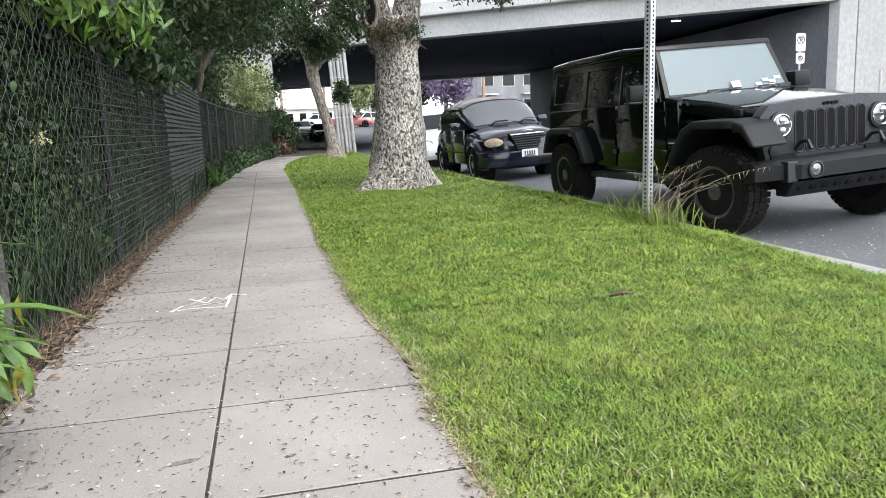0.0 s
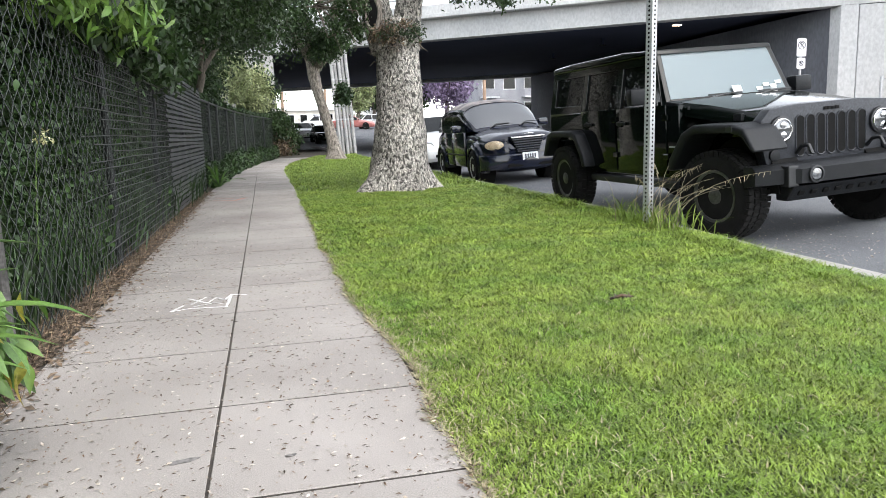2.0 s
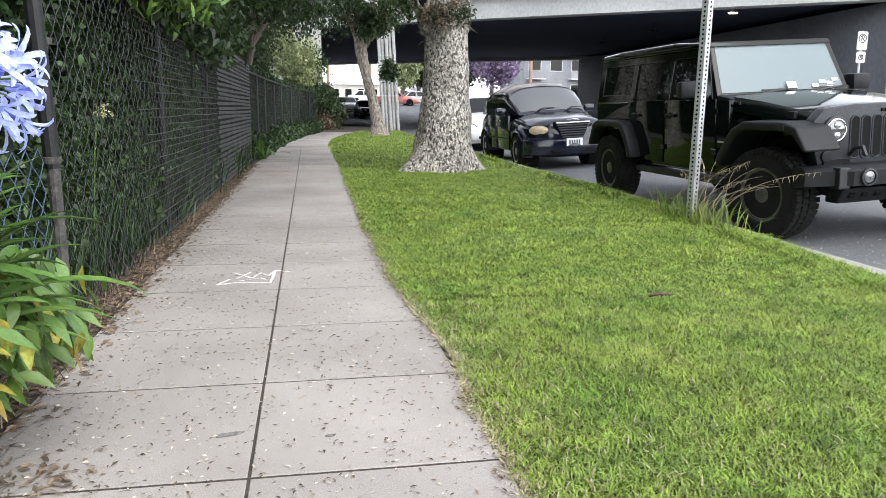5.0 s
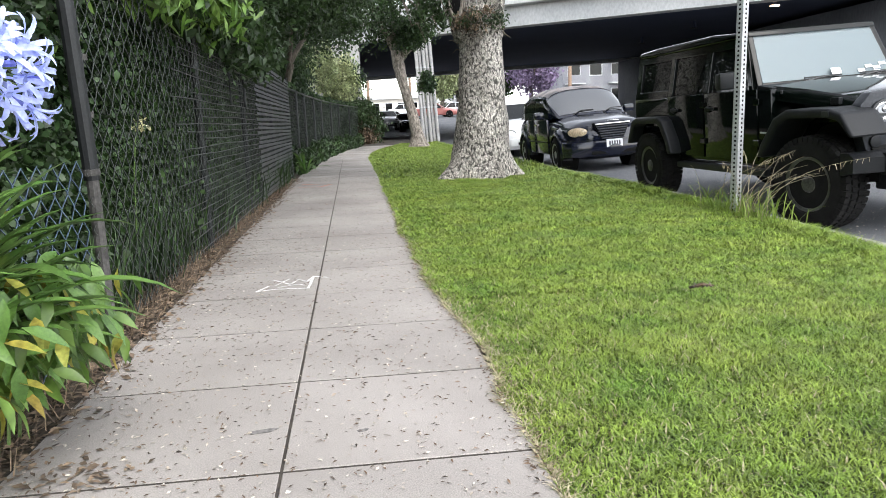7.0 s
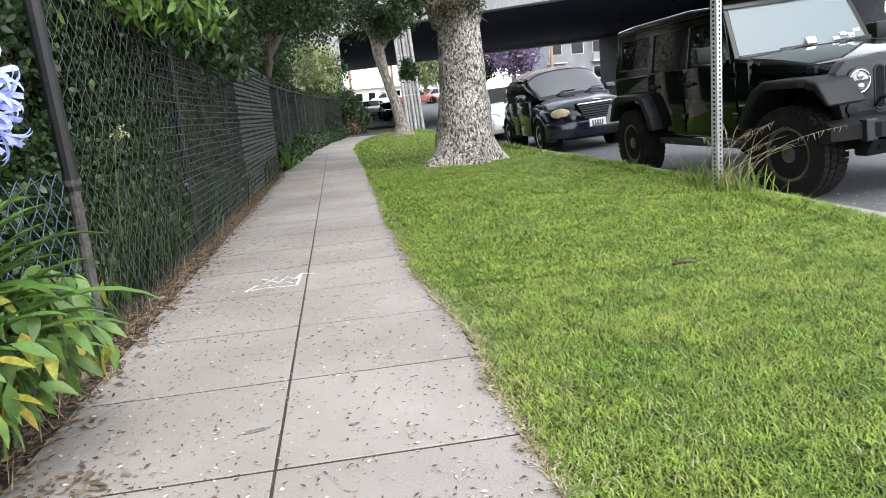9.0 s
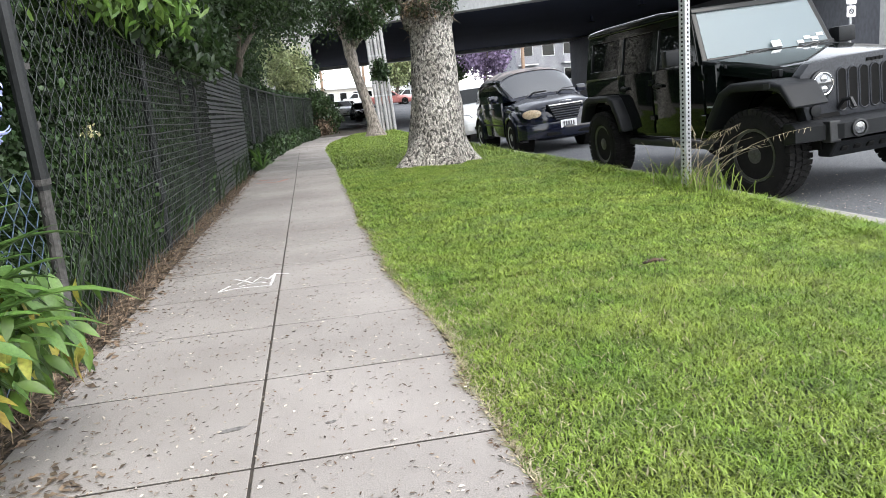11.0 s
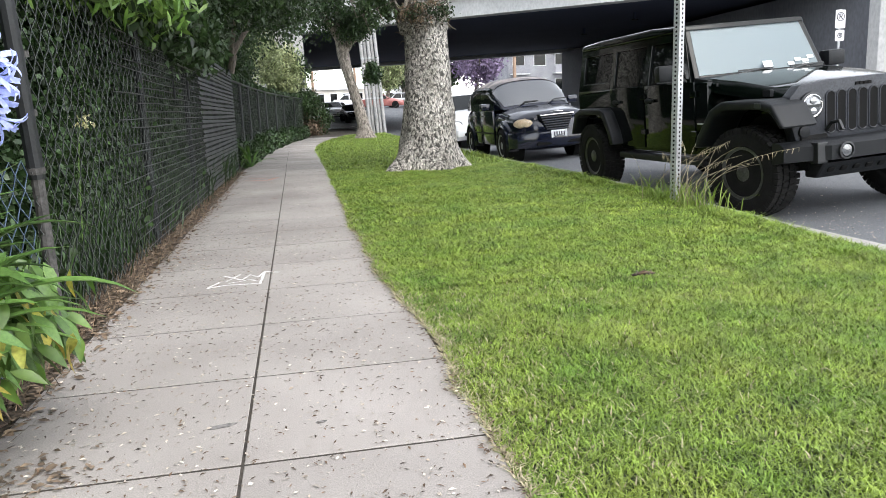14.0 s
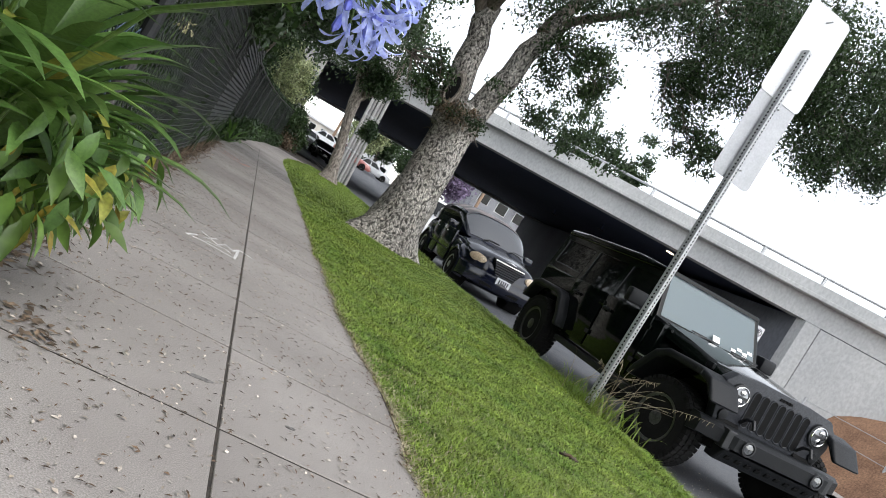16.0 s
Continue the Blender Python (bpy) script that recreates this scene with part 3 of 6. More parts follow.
        part("ring", b, CHROME, lamp)
        b = bmesh.new()
        box(b, s * 0.505 - 0.08, s * 0.505 + 0.08, -1.944, -1.93, 0.925, 0.945)
        part("reflector_bar", b, BLACKPIPE, lamp)
        for dz in (-0.04, 0.04):
            part("projector", shift(lathe(bmesh.new(), [(-1.93, 0.03), (-1.948, 0.026), (-1.952, 0.0)], 14, "y"), pose(s * 0.505, 0, 0.935 + dz)), CHROME, lamp, smooth=True)
        b = lathe(bmesh.new(), [(-1.88, 0.05), (-1.925, 0.048), (-1.93, 0.03)], 20, "y")
        part("indicator", shift(b, pose(s * 0.57, 0, 0.73)), PLASTIC, grille, smooth=True)
    mirror_x(front_lamps)
    # windscreen frame and glass
    def taper(b):
        for v in b.verts:
            v.co.x *= 1 - 0.085 * max(0.0, (v.co.z - 1.2) / 0.62)
        return b
    for xa, xb in ((-0.735, -0.675), (0.675, 0.735)):
        part("windscreen_frame", taper(prism_bm([(-0.62, 1.20), (-0.55, 1.20), (-0.30, 1.80), (-0.36, 1.81)], "x", xa, xb, 0.012)), PAINTBLACK, car)
    part("windscreen_header", taper(prism_bm([(-0.375, 1.805), (-0.31, 1.80), (-0.29, 1.853), (-0.35, 1.858)], "x", -0.735, 0.735, 0.012)), PAINTBLACK, car)
    part("windscreen_sill", prism_bm([(-0.63, 1.20), (-0.55, 1.20), (-0.53, 1.27), (-0.595, 1.27)], "x", -0.675, 0.675, 0.008), PAINTBLACK, car)
    screen = part("windscreen", taper(prism_bm([(-0.595, 1.26), (-0.585, 1.26), (-0.345, 1.81), (-0.355, 1.81)], "x", -0.68, 0.68)), CLEAR, car)
    screen.visible_shadow = False
    part("rear_view_mirror", shift(box_bm(-0.11, 0.11, -0.02, 0.02, -0.035, 0.035, bevel=0.012), pose(0.05, -0.36, 1.68)), BLACKPIPE, car)
    part("sticker", shift(box_bm(-0.05, 0.05, -0.002, 0.002, -0.04, 0.04), pose(0.08, -0.60, 1.33, -25)), PAPER, car, "white paper behind the windscreen")
    for x, z in ((0.36, 1.31), (0.45, 1.35), (0.53, 1.33), (0.60, 1.37), (0.52, 1.28)):
        part("sticker", shift(box_bm(-0.035, 0.035, -0.002, 0.002, -0.02, 0.02), pose(x, -0.60 + (z - 1.27) * 0.45, z, -25)), PAPER, car)
    for x in (-0.30, 0.28):
        b = bmesh.new()
        tube(b, [(x, -0.66, 1.235), (x + 0.16, -0.66, 1.27), (x + 0.36, -0.645, 1.285)], [0.014, 0.011, 0.009], 6)
        box(b, x + 0.02, x + 0.40, -0.655, -0.635, 1.272, 1.292)
        part("wiper", b, BLACKPIPE, car)
    # hard top, leaning in a little
    top = bmesh.new()
    prism(top, [(-0.30, 1.82), (-0.30, 1.857), (0.3, 1.91), (1.6, 1.905), (2.06, 1.885), (2.10, 1.83), (2.10, 1.79), (1.6, 1.79), (-0.28, 1.79)], "x", -0.695, 0.695, 0.045, 3)
    part("hard_top", top, PAINTBLACK, car, smooth=True)

    def flank(s):
        def lean(b):
            for v in b.verts:
                v.co.x -= s * 0.09 * max(0.0, (v.co.z - 1.18) / 0.62)
            return b
        x0, x1 = s * 0.765, s * 0.715
        # pillars and panels above the belt
        for ya, yb in ((-0.57, -0.50), (0.27, 0.40), (1.10, 1.20), (1.98, 2.11)):
            part("pillar", lean(prism_bm([(ya, 1.19), (yb, 1.19), (yb + (0.22 if ya < -0.5 else 0), 1.80), (ya + (0.22 if ya < -0.5 else 0), 1.80)], "x", x1, x0, 0.008)), PAINTBLACK, car)
        part("roof_rail", lean(prism_bm([(-0.34, 1.70), (2.11, 1.70), (2.11, 1.80), (-0.34, 1.80)], "x", x1, x0, 0.01)), PAINTBLACK, car)
        part("quarter_panel", lean(prism_bm([(1.2, 1.19), (2.11, 1.19), (2.11, 1.30), (1.2, 1.30)], "x", x1, x0, 0.008)), PAINTBLACK, car)
        for ya, yb, k in ((-0.50, 0.27, 0.2), (0.40, 1.10, 0), (1.24, 1.98, 0)):
            w = part("side_window", lean(prism_bm([(ya, 1.20), (yb, 1.20), (yb, 1.71), (ya + k, 1.71)], "x", s * 0.738, s * 0.744)), TINTED, car, "tinted side window")
            w.visible_shadow = False
        # doors, proud of the tub
        fd = [(-0.66, 0.54), (0.31, 0.54), (0.31, 1.21), (-0.66, 1.21)]
        rd = [(0.345, 0.54), (0.90, 0.54), (1.00, 0.70), (1.14, 0.90), (1.16, 1.21), (0.345, 1.21)]
        for poly, hy in ((fd, 0.20), (rd, 0.98)):
            door = part("door", prism_bm(poly, "x", s * 0.76, s * 0.785, 0.01), PAINTBLACK, car, smooth=True)
            h = bmesh.new()
            box(h, min(s * 0.79, s * 0.82), max(s * 0.79, s * 0.82), hy - 0.10, hy + 0.06, 1.03, 1.065, bevel=0.01)
            lathe(h, [(s * 0.784, 0.035), (s * 0.805, 0.03)], 16)
            for v in h.verts:
                if abs(v.co.y) < 0.05 and abs(v.co.z) < 0.05:
                    v.co.y += hy + 0.03
                    v.co.z += 1.045
            part("handle", h, PLASTIC, door)
            for hz in (0.68, 1.06):
                part("hinge", box_bm(min(s * 0.78, s * 0.80), max(s * 0.78, s * 0.80), poly[0][0] - 0.05, poly[0][0] + 0.05, hz, hz + 0.06, bevel=0.008), PAINTBLACK, door)
        # wing mirror
        m = part("wing_mirror", shift(box_bm(-0.115, 0.115, -0.07, 0.07, -0.095, 0.095, bevel=0.035), pose(s * 0.94, -0.46, 1.33, 0, 0, s * 8)), PLASTIC, car, smooth=True)
        part("stalk", tube_bm([(s * 0.77, -0.48, 1.22), (s * 0.88, -0.46, 1.26)], 0.028, 8), PLASTIC, m)
        # flares
        x_in, x_out = s * 0.60, s * 0.935
        fl = [(FA + 0.66, 0.60), (FA + 0.60, 0.72), (FA + 0.40, 0.95), (FA + 0.22, 1.02), (FA - 0.30, 1.02), (FA - 0.46, 0.98), (FA - 0.60, 0.80), (FA - 0.55, 0.79), (FA - 0.42, 0.92), (FA - 0.28, 0.945), (FA + 0.20, 0.945), (FA + 0.33, 0.89), (FA + 0.52, 0.67), (FA + 0.57, 0.60)]
        b = prism_bm(fl, "x", x_in, x_out, 0.028, 3)
        f1 = part("front_flare", b, PLASTIC, car, "wide flat plastic wheel flare", smooth=True)
        part("side_marker", box_bm(min(x_out, x_out + s * 0.008), max(x_out, x_out + s * 0.008), FA - 0.34, FA - 0.26, 0.955, 1.0, bevel=0.003), BLACKPIPE, f1)
        fr = [(RA - 0.62, 0.56), (RA - 0.56, 0.72), (RA - 0.40, 0.94), (RA - 0.28, 0.985), (RA + 0.30, 0.985), (RA + 0.44, 0.94), (RA + 0.60, 0.66), (RA + 0.53, 0.66), (RA + 0.38, 0.87), (RA + 0.27, 0.91), (RA - 0.25, 0.91), (RA - 0.34, 0.87), (RA - 0.48, 0.69), (RA - 0.53, 0.56)]
        part("rear_flare", prism_bm(fr, "x", s * 0.74, s * 0.925, 0.025, 3), PLASTIC, car, smooth=True)
        # Black half-disc in place of the shade inside the arch.
        part("arch_shade", prism_bm(arc(FA, 0.42, 0.47, 0, 180, 12), "x", s * 0.35, s * 0.60), HOLE, car)
        part("side_step", prism_bm([(-0.80, 0.40), (0.95, 0.40), (0.95, 0.47), (-0.80, 0.47)], "x", s * 0.70, s * 0.80, 0.015), BLACKPIPE, car)
        part("badge", box_bm(min(s * 0.776, s * 0.78), max(s * 0.776, s * 0.78), -0.84, -0.70, 0.80, 0.815), GALV, car)
    mirror_x(flank)
    # wheels, the front ones turned
    for s in (-1, 1):
        wheel(car, s * 0.79, FA, R, 0.26, 0.225, s, True, RIMBLACK, 5, turn=11)
        wheel(car, s * 0.79, RA, R, 0.26, 0.225, s, True, RIMBLACK, 5)
    part("axle", tube_bm([(-0.75, FA, R), (0.75, FA, R)], 0.05, 8), BLACKPIPE, car)
    part("axle", tube_bm([(-0.75, RA, R), (0.75, RA, R)], 0.06, 8), BLACKPIPE, car)
    part("chassis", box_bm(-0.45, 0.45, -1.75, 2.0, 0.42, 0.60, bevel=0.02), BLACKPIPE, car)
    # front bumper
    DROP = -0.07
    b = bmesh.new()
    loft(b, [[(x, y0, 0.56), (x, y1, 0.585), (x, y1 - 0.005, 0.70), (x, y1 + 0.05, 0.735), (x, y0, 0.735)] for x, y0, y1 in ((-0.86, -1.86, -2), (-0.62, -1.89, -2.09), (-0.55, -1.89, -2.16), (0.55, -1.89, -2.16), (0.62, -1.89, -2.09), (0.86, -1.86, -2))])
    bumper = part("front_bumper", shift(b, pose(0, -0.04, DROP)), PLASTIC, car, "dark grey steel bumper with fog lamps", smooth=True)
    part("skid_plate", shift(prism_bm([(-1.89, 0.56), (-2.11, 0.56), (-2.02, 0.43), (-1.89, 0.43)], "x", -0.58, 0.58, 0.02), pose(0, -0.04, DROP)), PLASTIC, bumper)
    for i in range(9):
        x = -0.48 + i * 0.12
        part("vent", shift(box_bm(-0.03, 0.03, -0.012, 0.012, -0.022, 0.022, bevel=0.01), pose(x, -2.108, 0.428, 34, 0, 0)), HOLE, bumper)
    for s in (-1, 1):
        b = lathe(bmesh.new(), [(-2.12, 0.075), (-2.18, 0.07), (-2.182, 0.055), (-2.15, 0.05)], 24, "y")
        fog = part("fog_lamp", shift(b, pose(s * 0.42, -0.04, 0.58)), BLACKPIPE, bumper, smooth=True)
        b = lathe(bmesh.new(), [(-2.14, 0.05), (-2.175, 0.046), (-2.18, 0.0)], 20, "y")
        part("lens", shift(b, pose(s * 0.42, -0.04, 0.58)), DARKLENS, fog, smooth=True)
        part("tow_hook", tube_bm([(s * 0.36, -1.92, 0.73), (s * 0.36, -1.98, 0.79), (s * 0.36, -2.06, 0.80), (s * 0.36, -2.1, 0.73)], 0.016, 8), BLACKPIPE, bumper)
        part("bumper_end", shift(box_bm(-0.05, 0.05, -0.05, 0.05, -0.085, 0.085, bevel=0.012), pose(s * 0.60, -2.120, 0.575)), BLACKPIPE, bumper)
    # inside
    part("dashboard", prism_bm([(-0.60, 1.0), (-0.56, 1.20), (-0.25, 1.18), (-0.20, 0.95)], "x", -0.68, 0.68, 0.03), INTERIOR, car)
    for sx in (-0.36, 0.36):
        for sy in (0.25, 1.15):
            part("seat_back", shift(box_bm(-0.24, 0.24, -0.06, 0.06, 0, 0.62, bevel=0.05), pose(sx, sy, 0.95, -12)), INTERIOR, car)
            part("headrest", shift(box_bm(-0.13, 0.13, -0.05, 0.05, 0, 0.16, bevel=0.04), pose(sx, sy + 0.14, 1.58)), INTERIOR, car)
    part("antenna", tube_bm([(-0.72, -0.95, 1.15), (-0.72, -0.95, 1.18)], 0.012, 6), BLACKPIPE, car)
    # the upper works are low and squat
    for ob in car.children:
        if ob.type == "MESH":
            for v in ob.data.vertices:
                if v.co.z > 1.2:
                    v.co.z = 1.2 + (v.co.z - 1.2) * 0.84
    return car


def ring_section(y, w, z0, zb, z1, n=7):
    """A rounded-box ring across the car at y: half width w at the belt zb, bottom z0, top z1."""
    half = [(0.0, z0), (w * 0.86, z0), (w * 0.97, z0 + (zb - z0) * 0.25), (w, z0 + (zb - z0) * 0.65), (w * 0.985, zb), (w * 0.90, zb + (z1 - zb) * 0.75), (w * 0.72, z1 - (z1 - zb) * 0.02), (0.0, z1 + 0.015)]
    return [(x, y, z) for x, z in half] + [(-x, y, z) for x, z in half[-2:0:-1]]


def saloon(name, label, m, paint, roof_paint, lamp_mat, rim_mat, L, W, H, FA, RA, R, hood, belt, glass_y, roof_y, nose=0.0, grille_bars=0):
    """A closed car with a lofted body. nose at -y. glass_y: foot of the screens, roof_y: ends of the roof."""
    car = thing(name, label, "car", m, "parked cars")
    w = W / 2
    bm = bmesh.new()
    y0, y1 = -L / 2, L / 2
    rows = [(y0, w * 0.62, 0.30, 0.50, 0.60), (y0 + 0.06, w * 0.82, 0.22, 0.55, hood - 0.16), (y0 + 0.22, w * 0.93, 0.2, 0.62, hood - 0.07), (y0 + 0.55, w * 0.97, 0.2, 0.68, hood), (glass_y[0] - 0.05, w, 0.2, belt - 0.1, belt + 0.02), (0.0, w, 0.2, belt - 0.06, belt), (glass_y[1] - 0.1, w, 0.2, belt - 0.06, belt + 0.02), (y1 - 0.12, w * 0.92, 0.24, belt - 0.1, belt), (y1, w * 0.75, 0.32, belt - 0.2, belt - 0.06)]
    loft(bm, [ring_section(*r) for r in rows])
    part("body", bm, paint, car, smooth=True)
    ti = w * 0.80
    # glasshouse: rings from belt to roof
    b = bmesh.new()
    zt = H - 0.07
    low = [(-w * 0.93, glass_y[0] + 0.12, belt - 0.03), (-w * 0.6, glass_y[0], belt - 0.03), (w * 0.6, glass_y[0], belt - 0.03), (w * 0.93, glass_y[0] + 0.12, belt - 0.03), (w * 0.93, glass_y[1] - 0.1, belt - 0.03), (w * 0.6, glass_y[1], belt - 0.03), (-w * 0.6, glass_y[1], belt - 0.03), (-w * 0.93, glass_y[1] - 0.1, belt - 0.03)]
    high = [(-ti * 0.95, roof_y[0] + 0.08, zt), (-ti * 0.6, roof_y[0], zt), (ti * 0.6, roof_y[0], zt), (ti * 0.95, roof_y[0] + 0.08, zt), (ti * 0.95, roof_y[1] - 0.06, zt), (ti * 0.6, roof_y[1], zt), (-ti * 0.6, roof_y[1], zt), (-ti * 0.95, roof_y[1] - 0.06, zt)]
    loft(b, [low, high])
    gh = part("glasshouse", b, TINTED if name != "people_carrier" else DARKGLASS, car, "dark window glass all round")
    # roof
    b = bmesh.new()
    def roof_ring(k, z, dy):
        return [(x * k, (y - (roof_y[0] + roof_y[1]) / 2) * (1 - dy) + (roof_y[0] + roof_y[1]) / 2, z) for x, y, _ in high]
    loft(b, [roof_ring(1.03, zt - 0.02, -0.02), roof_ring(1.03, zt + 0.015, -0.02), roof_ring(0.93, zt + 0.045, 0.06), roof_ring(0.6, zt + 0.068, 0.3)])
    part("roof", b, roof_paint, car, smooth=True)
    # pillars
    for s in (-1, 1):
        for (p, q) in ((low[3], high[3]), (low[4], high[4])):
            part("pillar", tube_bm([(s * abs(p[0]), p[1], p[2]), (s * abs(q[0]), q[1], q[2])], [0.045, 0.04], 6), paint, car)
        ym = (glass_y[0] + glass_y[1]) / 2 + 0.12
        part("pillar", tube_bm([(s * w * 0.945, ym, belt), (s * ti * 0.965, ym + 0.03, zt)], [0.045, 0.04], 6), paint, car)
        for ya, yb in ((glass_y[0] + 0.28, ym - 0.02), (ym + 0.02, glass_y[1] - 0.35)):
            door = part("door", prism_bm([(ya, 0.30), (yb, 0.30), (yb, belt - 0.03), (ya, belt - 0.03)], "x", s * (w - 0.03), s * (w + 0.004), 0.01), paint, car, smooth=True)
            part("handle", box_bm(min(s * w, s * (w + 0.035)), max(s * w, s * (w + 0.035)), yb - 0.24, yb - 0.08, belt - 0.14, belt - 0.11, bevel=0.008), paint, door)
        mr = part("wing_mirror", shift(box_bm(-0.10, 0.10, -0.06, 0.06, -0.07, 0.07, bevel=0.03), pose(s * (w + 0.07), glass_y[0] + 0.42, belt + 0.06)), paint, car, smooth=True)
        b = lathe(bmesh.new(), [(0.0, 0.01), (-0.02, 0.10), (0.03, 0.135), (0.08, 0.13)], 24, "y")
        for v in b.verts:
            v.co.x *= 1.45
            v.co.z *= 0.72
        part("headlight", shift(b, pose(s * w * 0.66, y0 + 0.10, hood - 0.21, 0, 0, s * 28)), lamp_mat, car, "oval headlight", smooth=True)
        for ya, nm in ((FA, "front_wing"), (RA, "rear_wing")):
            ring = arc(ya, R, R + 0.105, -8, 188, 18) + arc(ya, R, R + 0.035, 188, -8, 18)
            part(nm, prism_bm(ring, "x", s * (w * 0.90), s * (w + 0.035), 0.012), paint, car, smooth=True)
            # Black disc behind the wheel draws the arch's inner shade.
            part("arch_shade", prism_bm(arc(ya, R, R + 0.035, 0, 360, 24)[:-1], "x", s * (w * 0.5), s * (w + 0.006)), HOLE, car)
            wheel(car, s * (w - 0.075), ya, R, 0.19, R * 0.62, s, False, rim_mat, 5)
    part("bumper", prism_bm([(-w * 0.90, y0 + 0.20), (-w * 0.70, y0 - 0.03), (-w * 0.3, y0 - 0.09), (w * 0.3, y0 - 0.09), (w * 0.70, y0 - 0.03), (w * 0.90, y0 + 0.20)], "z", 0.30, 0.50, 0.03), paint, car, smooth=True)
    part("lower_grille", box_bm(-w * 0.5, w * 0.5, y0 - 0.095, y0, 0.33, 0.40, bevel=0.01), HOLE, car)
    if grille_bars:
        gr = part("grille", prism_bm([(-w * 0.34, 0.50), (w * 0.34, 0.50), (w * 0.44, hood - 0.06), (-w * 0.44, hood - 0.06)], "y", y0 - 0.05, y0 + 0.1, 0.01), HOLE, car)
        for i in range(grille_bars):
            k = (i + 0.5) / grille_bars
            hw = w * (0.34 + 0.1 * k) - 0.02
            z = 0.51 + (hood - 0.58) * k
            part("bar", box_bm(-hw, hw, y0 - 0.068, y0 - 0.045, z - 0.011, z + 0.011, bevel=0.004), CHROME if i == grille_bars - 1 else paint, gr)
    pl = part("number_plate", box_bm(-0.15, 0.15, y0 - 0.115, y0 - 0.10, 0.43, 0.56, bevel=0.004), PLATE, car)
    for x in np.linspace(-0.09, 0.09, 5):
        part("bar", box_bm(x - 0.013, x + 0.013, y0 - 0.119, y0 - 0.1152, 0.455, 0.525), INK, pl)
    return car


DARKGLASS = glass("dark_window_glass", (0.06, 0.07, 0.07), 0.05)
off_roader()
def patch(fn, u0, u1, v0, v1, nu=8, nv=8, thick=0.0):
    """A piece of a surface fn(u, v), drawn proud of it by thick."""
    bm = bmesh.new()
    g = []
    for i in range(nu + 1):
        row = []
        for j in range(nv + 1):
            u, v = u0 + (u1 - u0) * i / nu, v0 + (v1 - v0) * j / nv
            p = Vector(fn(u, v))
            if thick:
                e = 0.01
                n = (Vector(fn(u + e, v)) - p).cross(Vector(fn(u, v + e)) - p)
                n = n.normalized() if n.length > 1e-9 else Vector((0, 0, 1))
                if n.dot(p - Vector((0, 0.4, 0.9))) < 0:
                    n = -n
                p = p + n * thick
            row.append(bm.verts.new(p))
        g.append(row)
    for i in range(nu):
        for j in range(nv):
            bm.faces.new((g[i][j], g[i + 1][j], g[i + 1][j + 1], g[i][j + 1]))
    return bm


def powed(c, e):
    return math.copysign(abs(c) ** e, c)


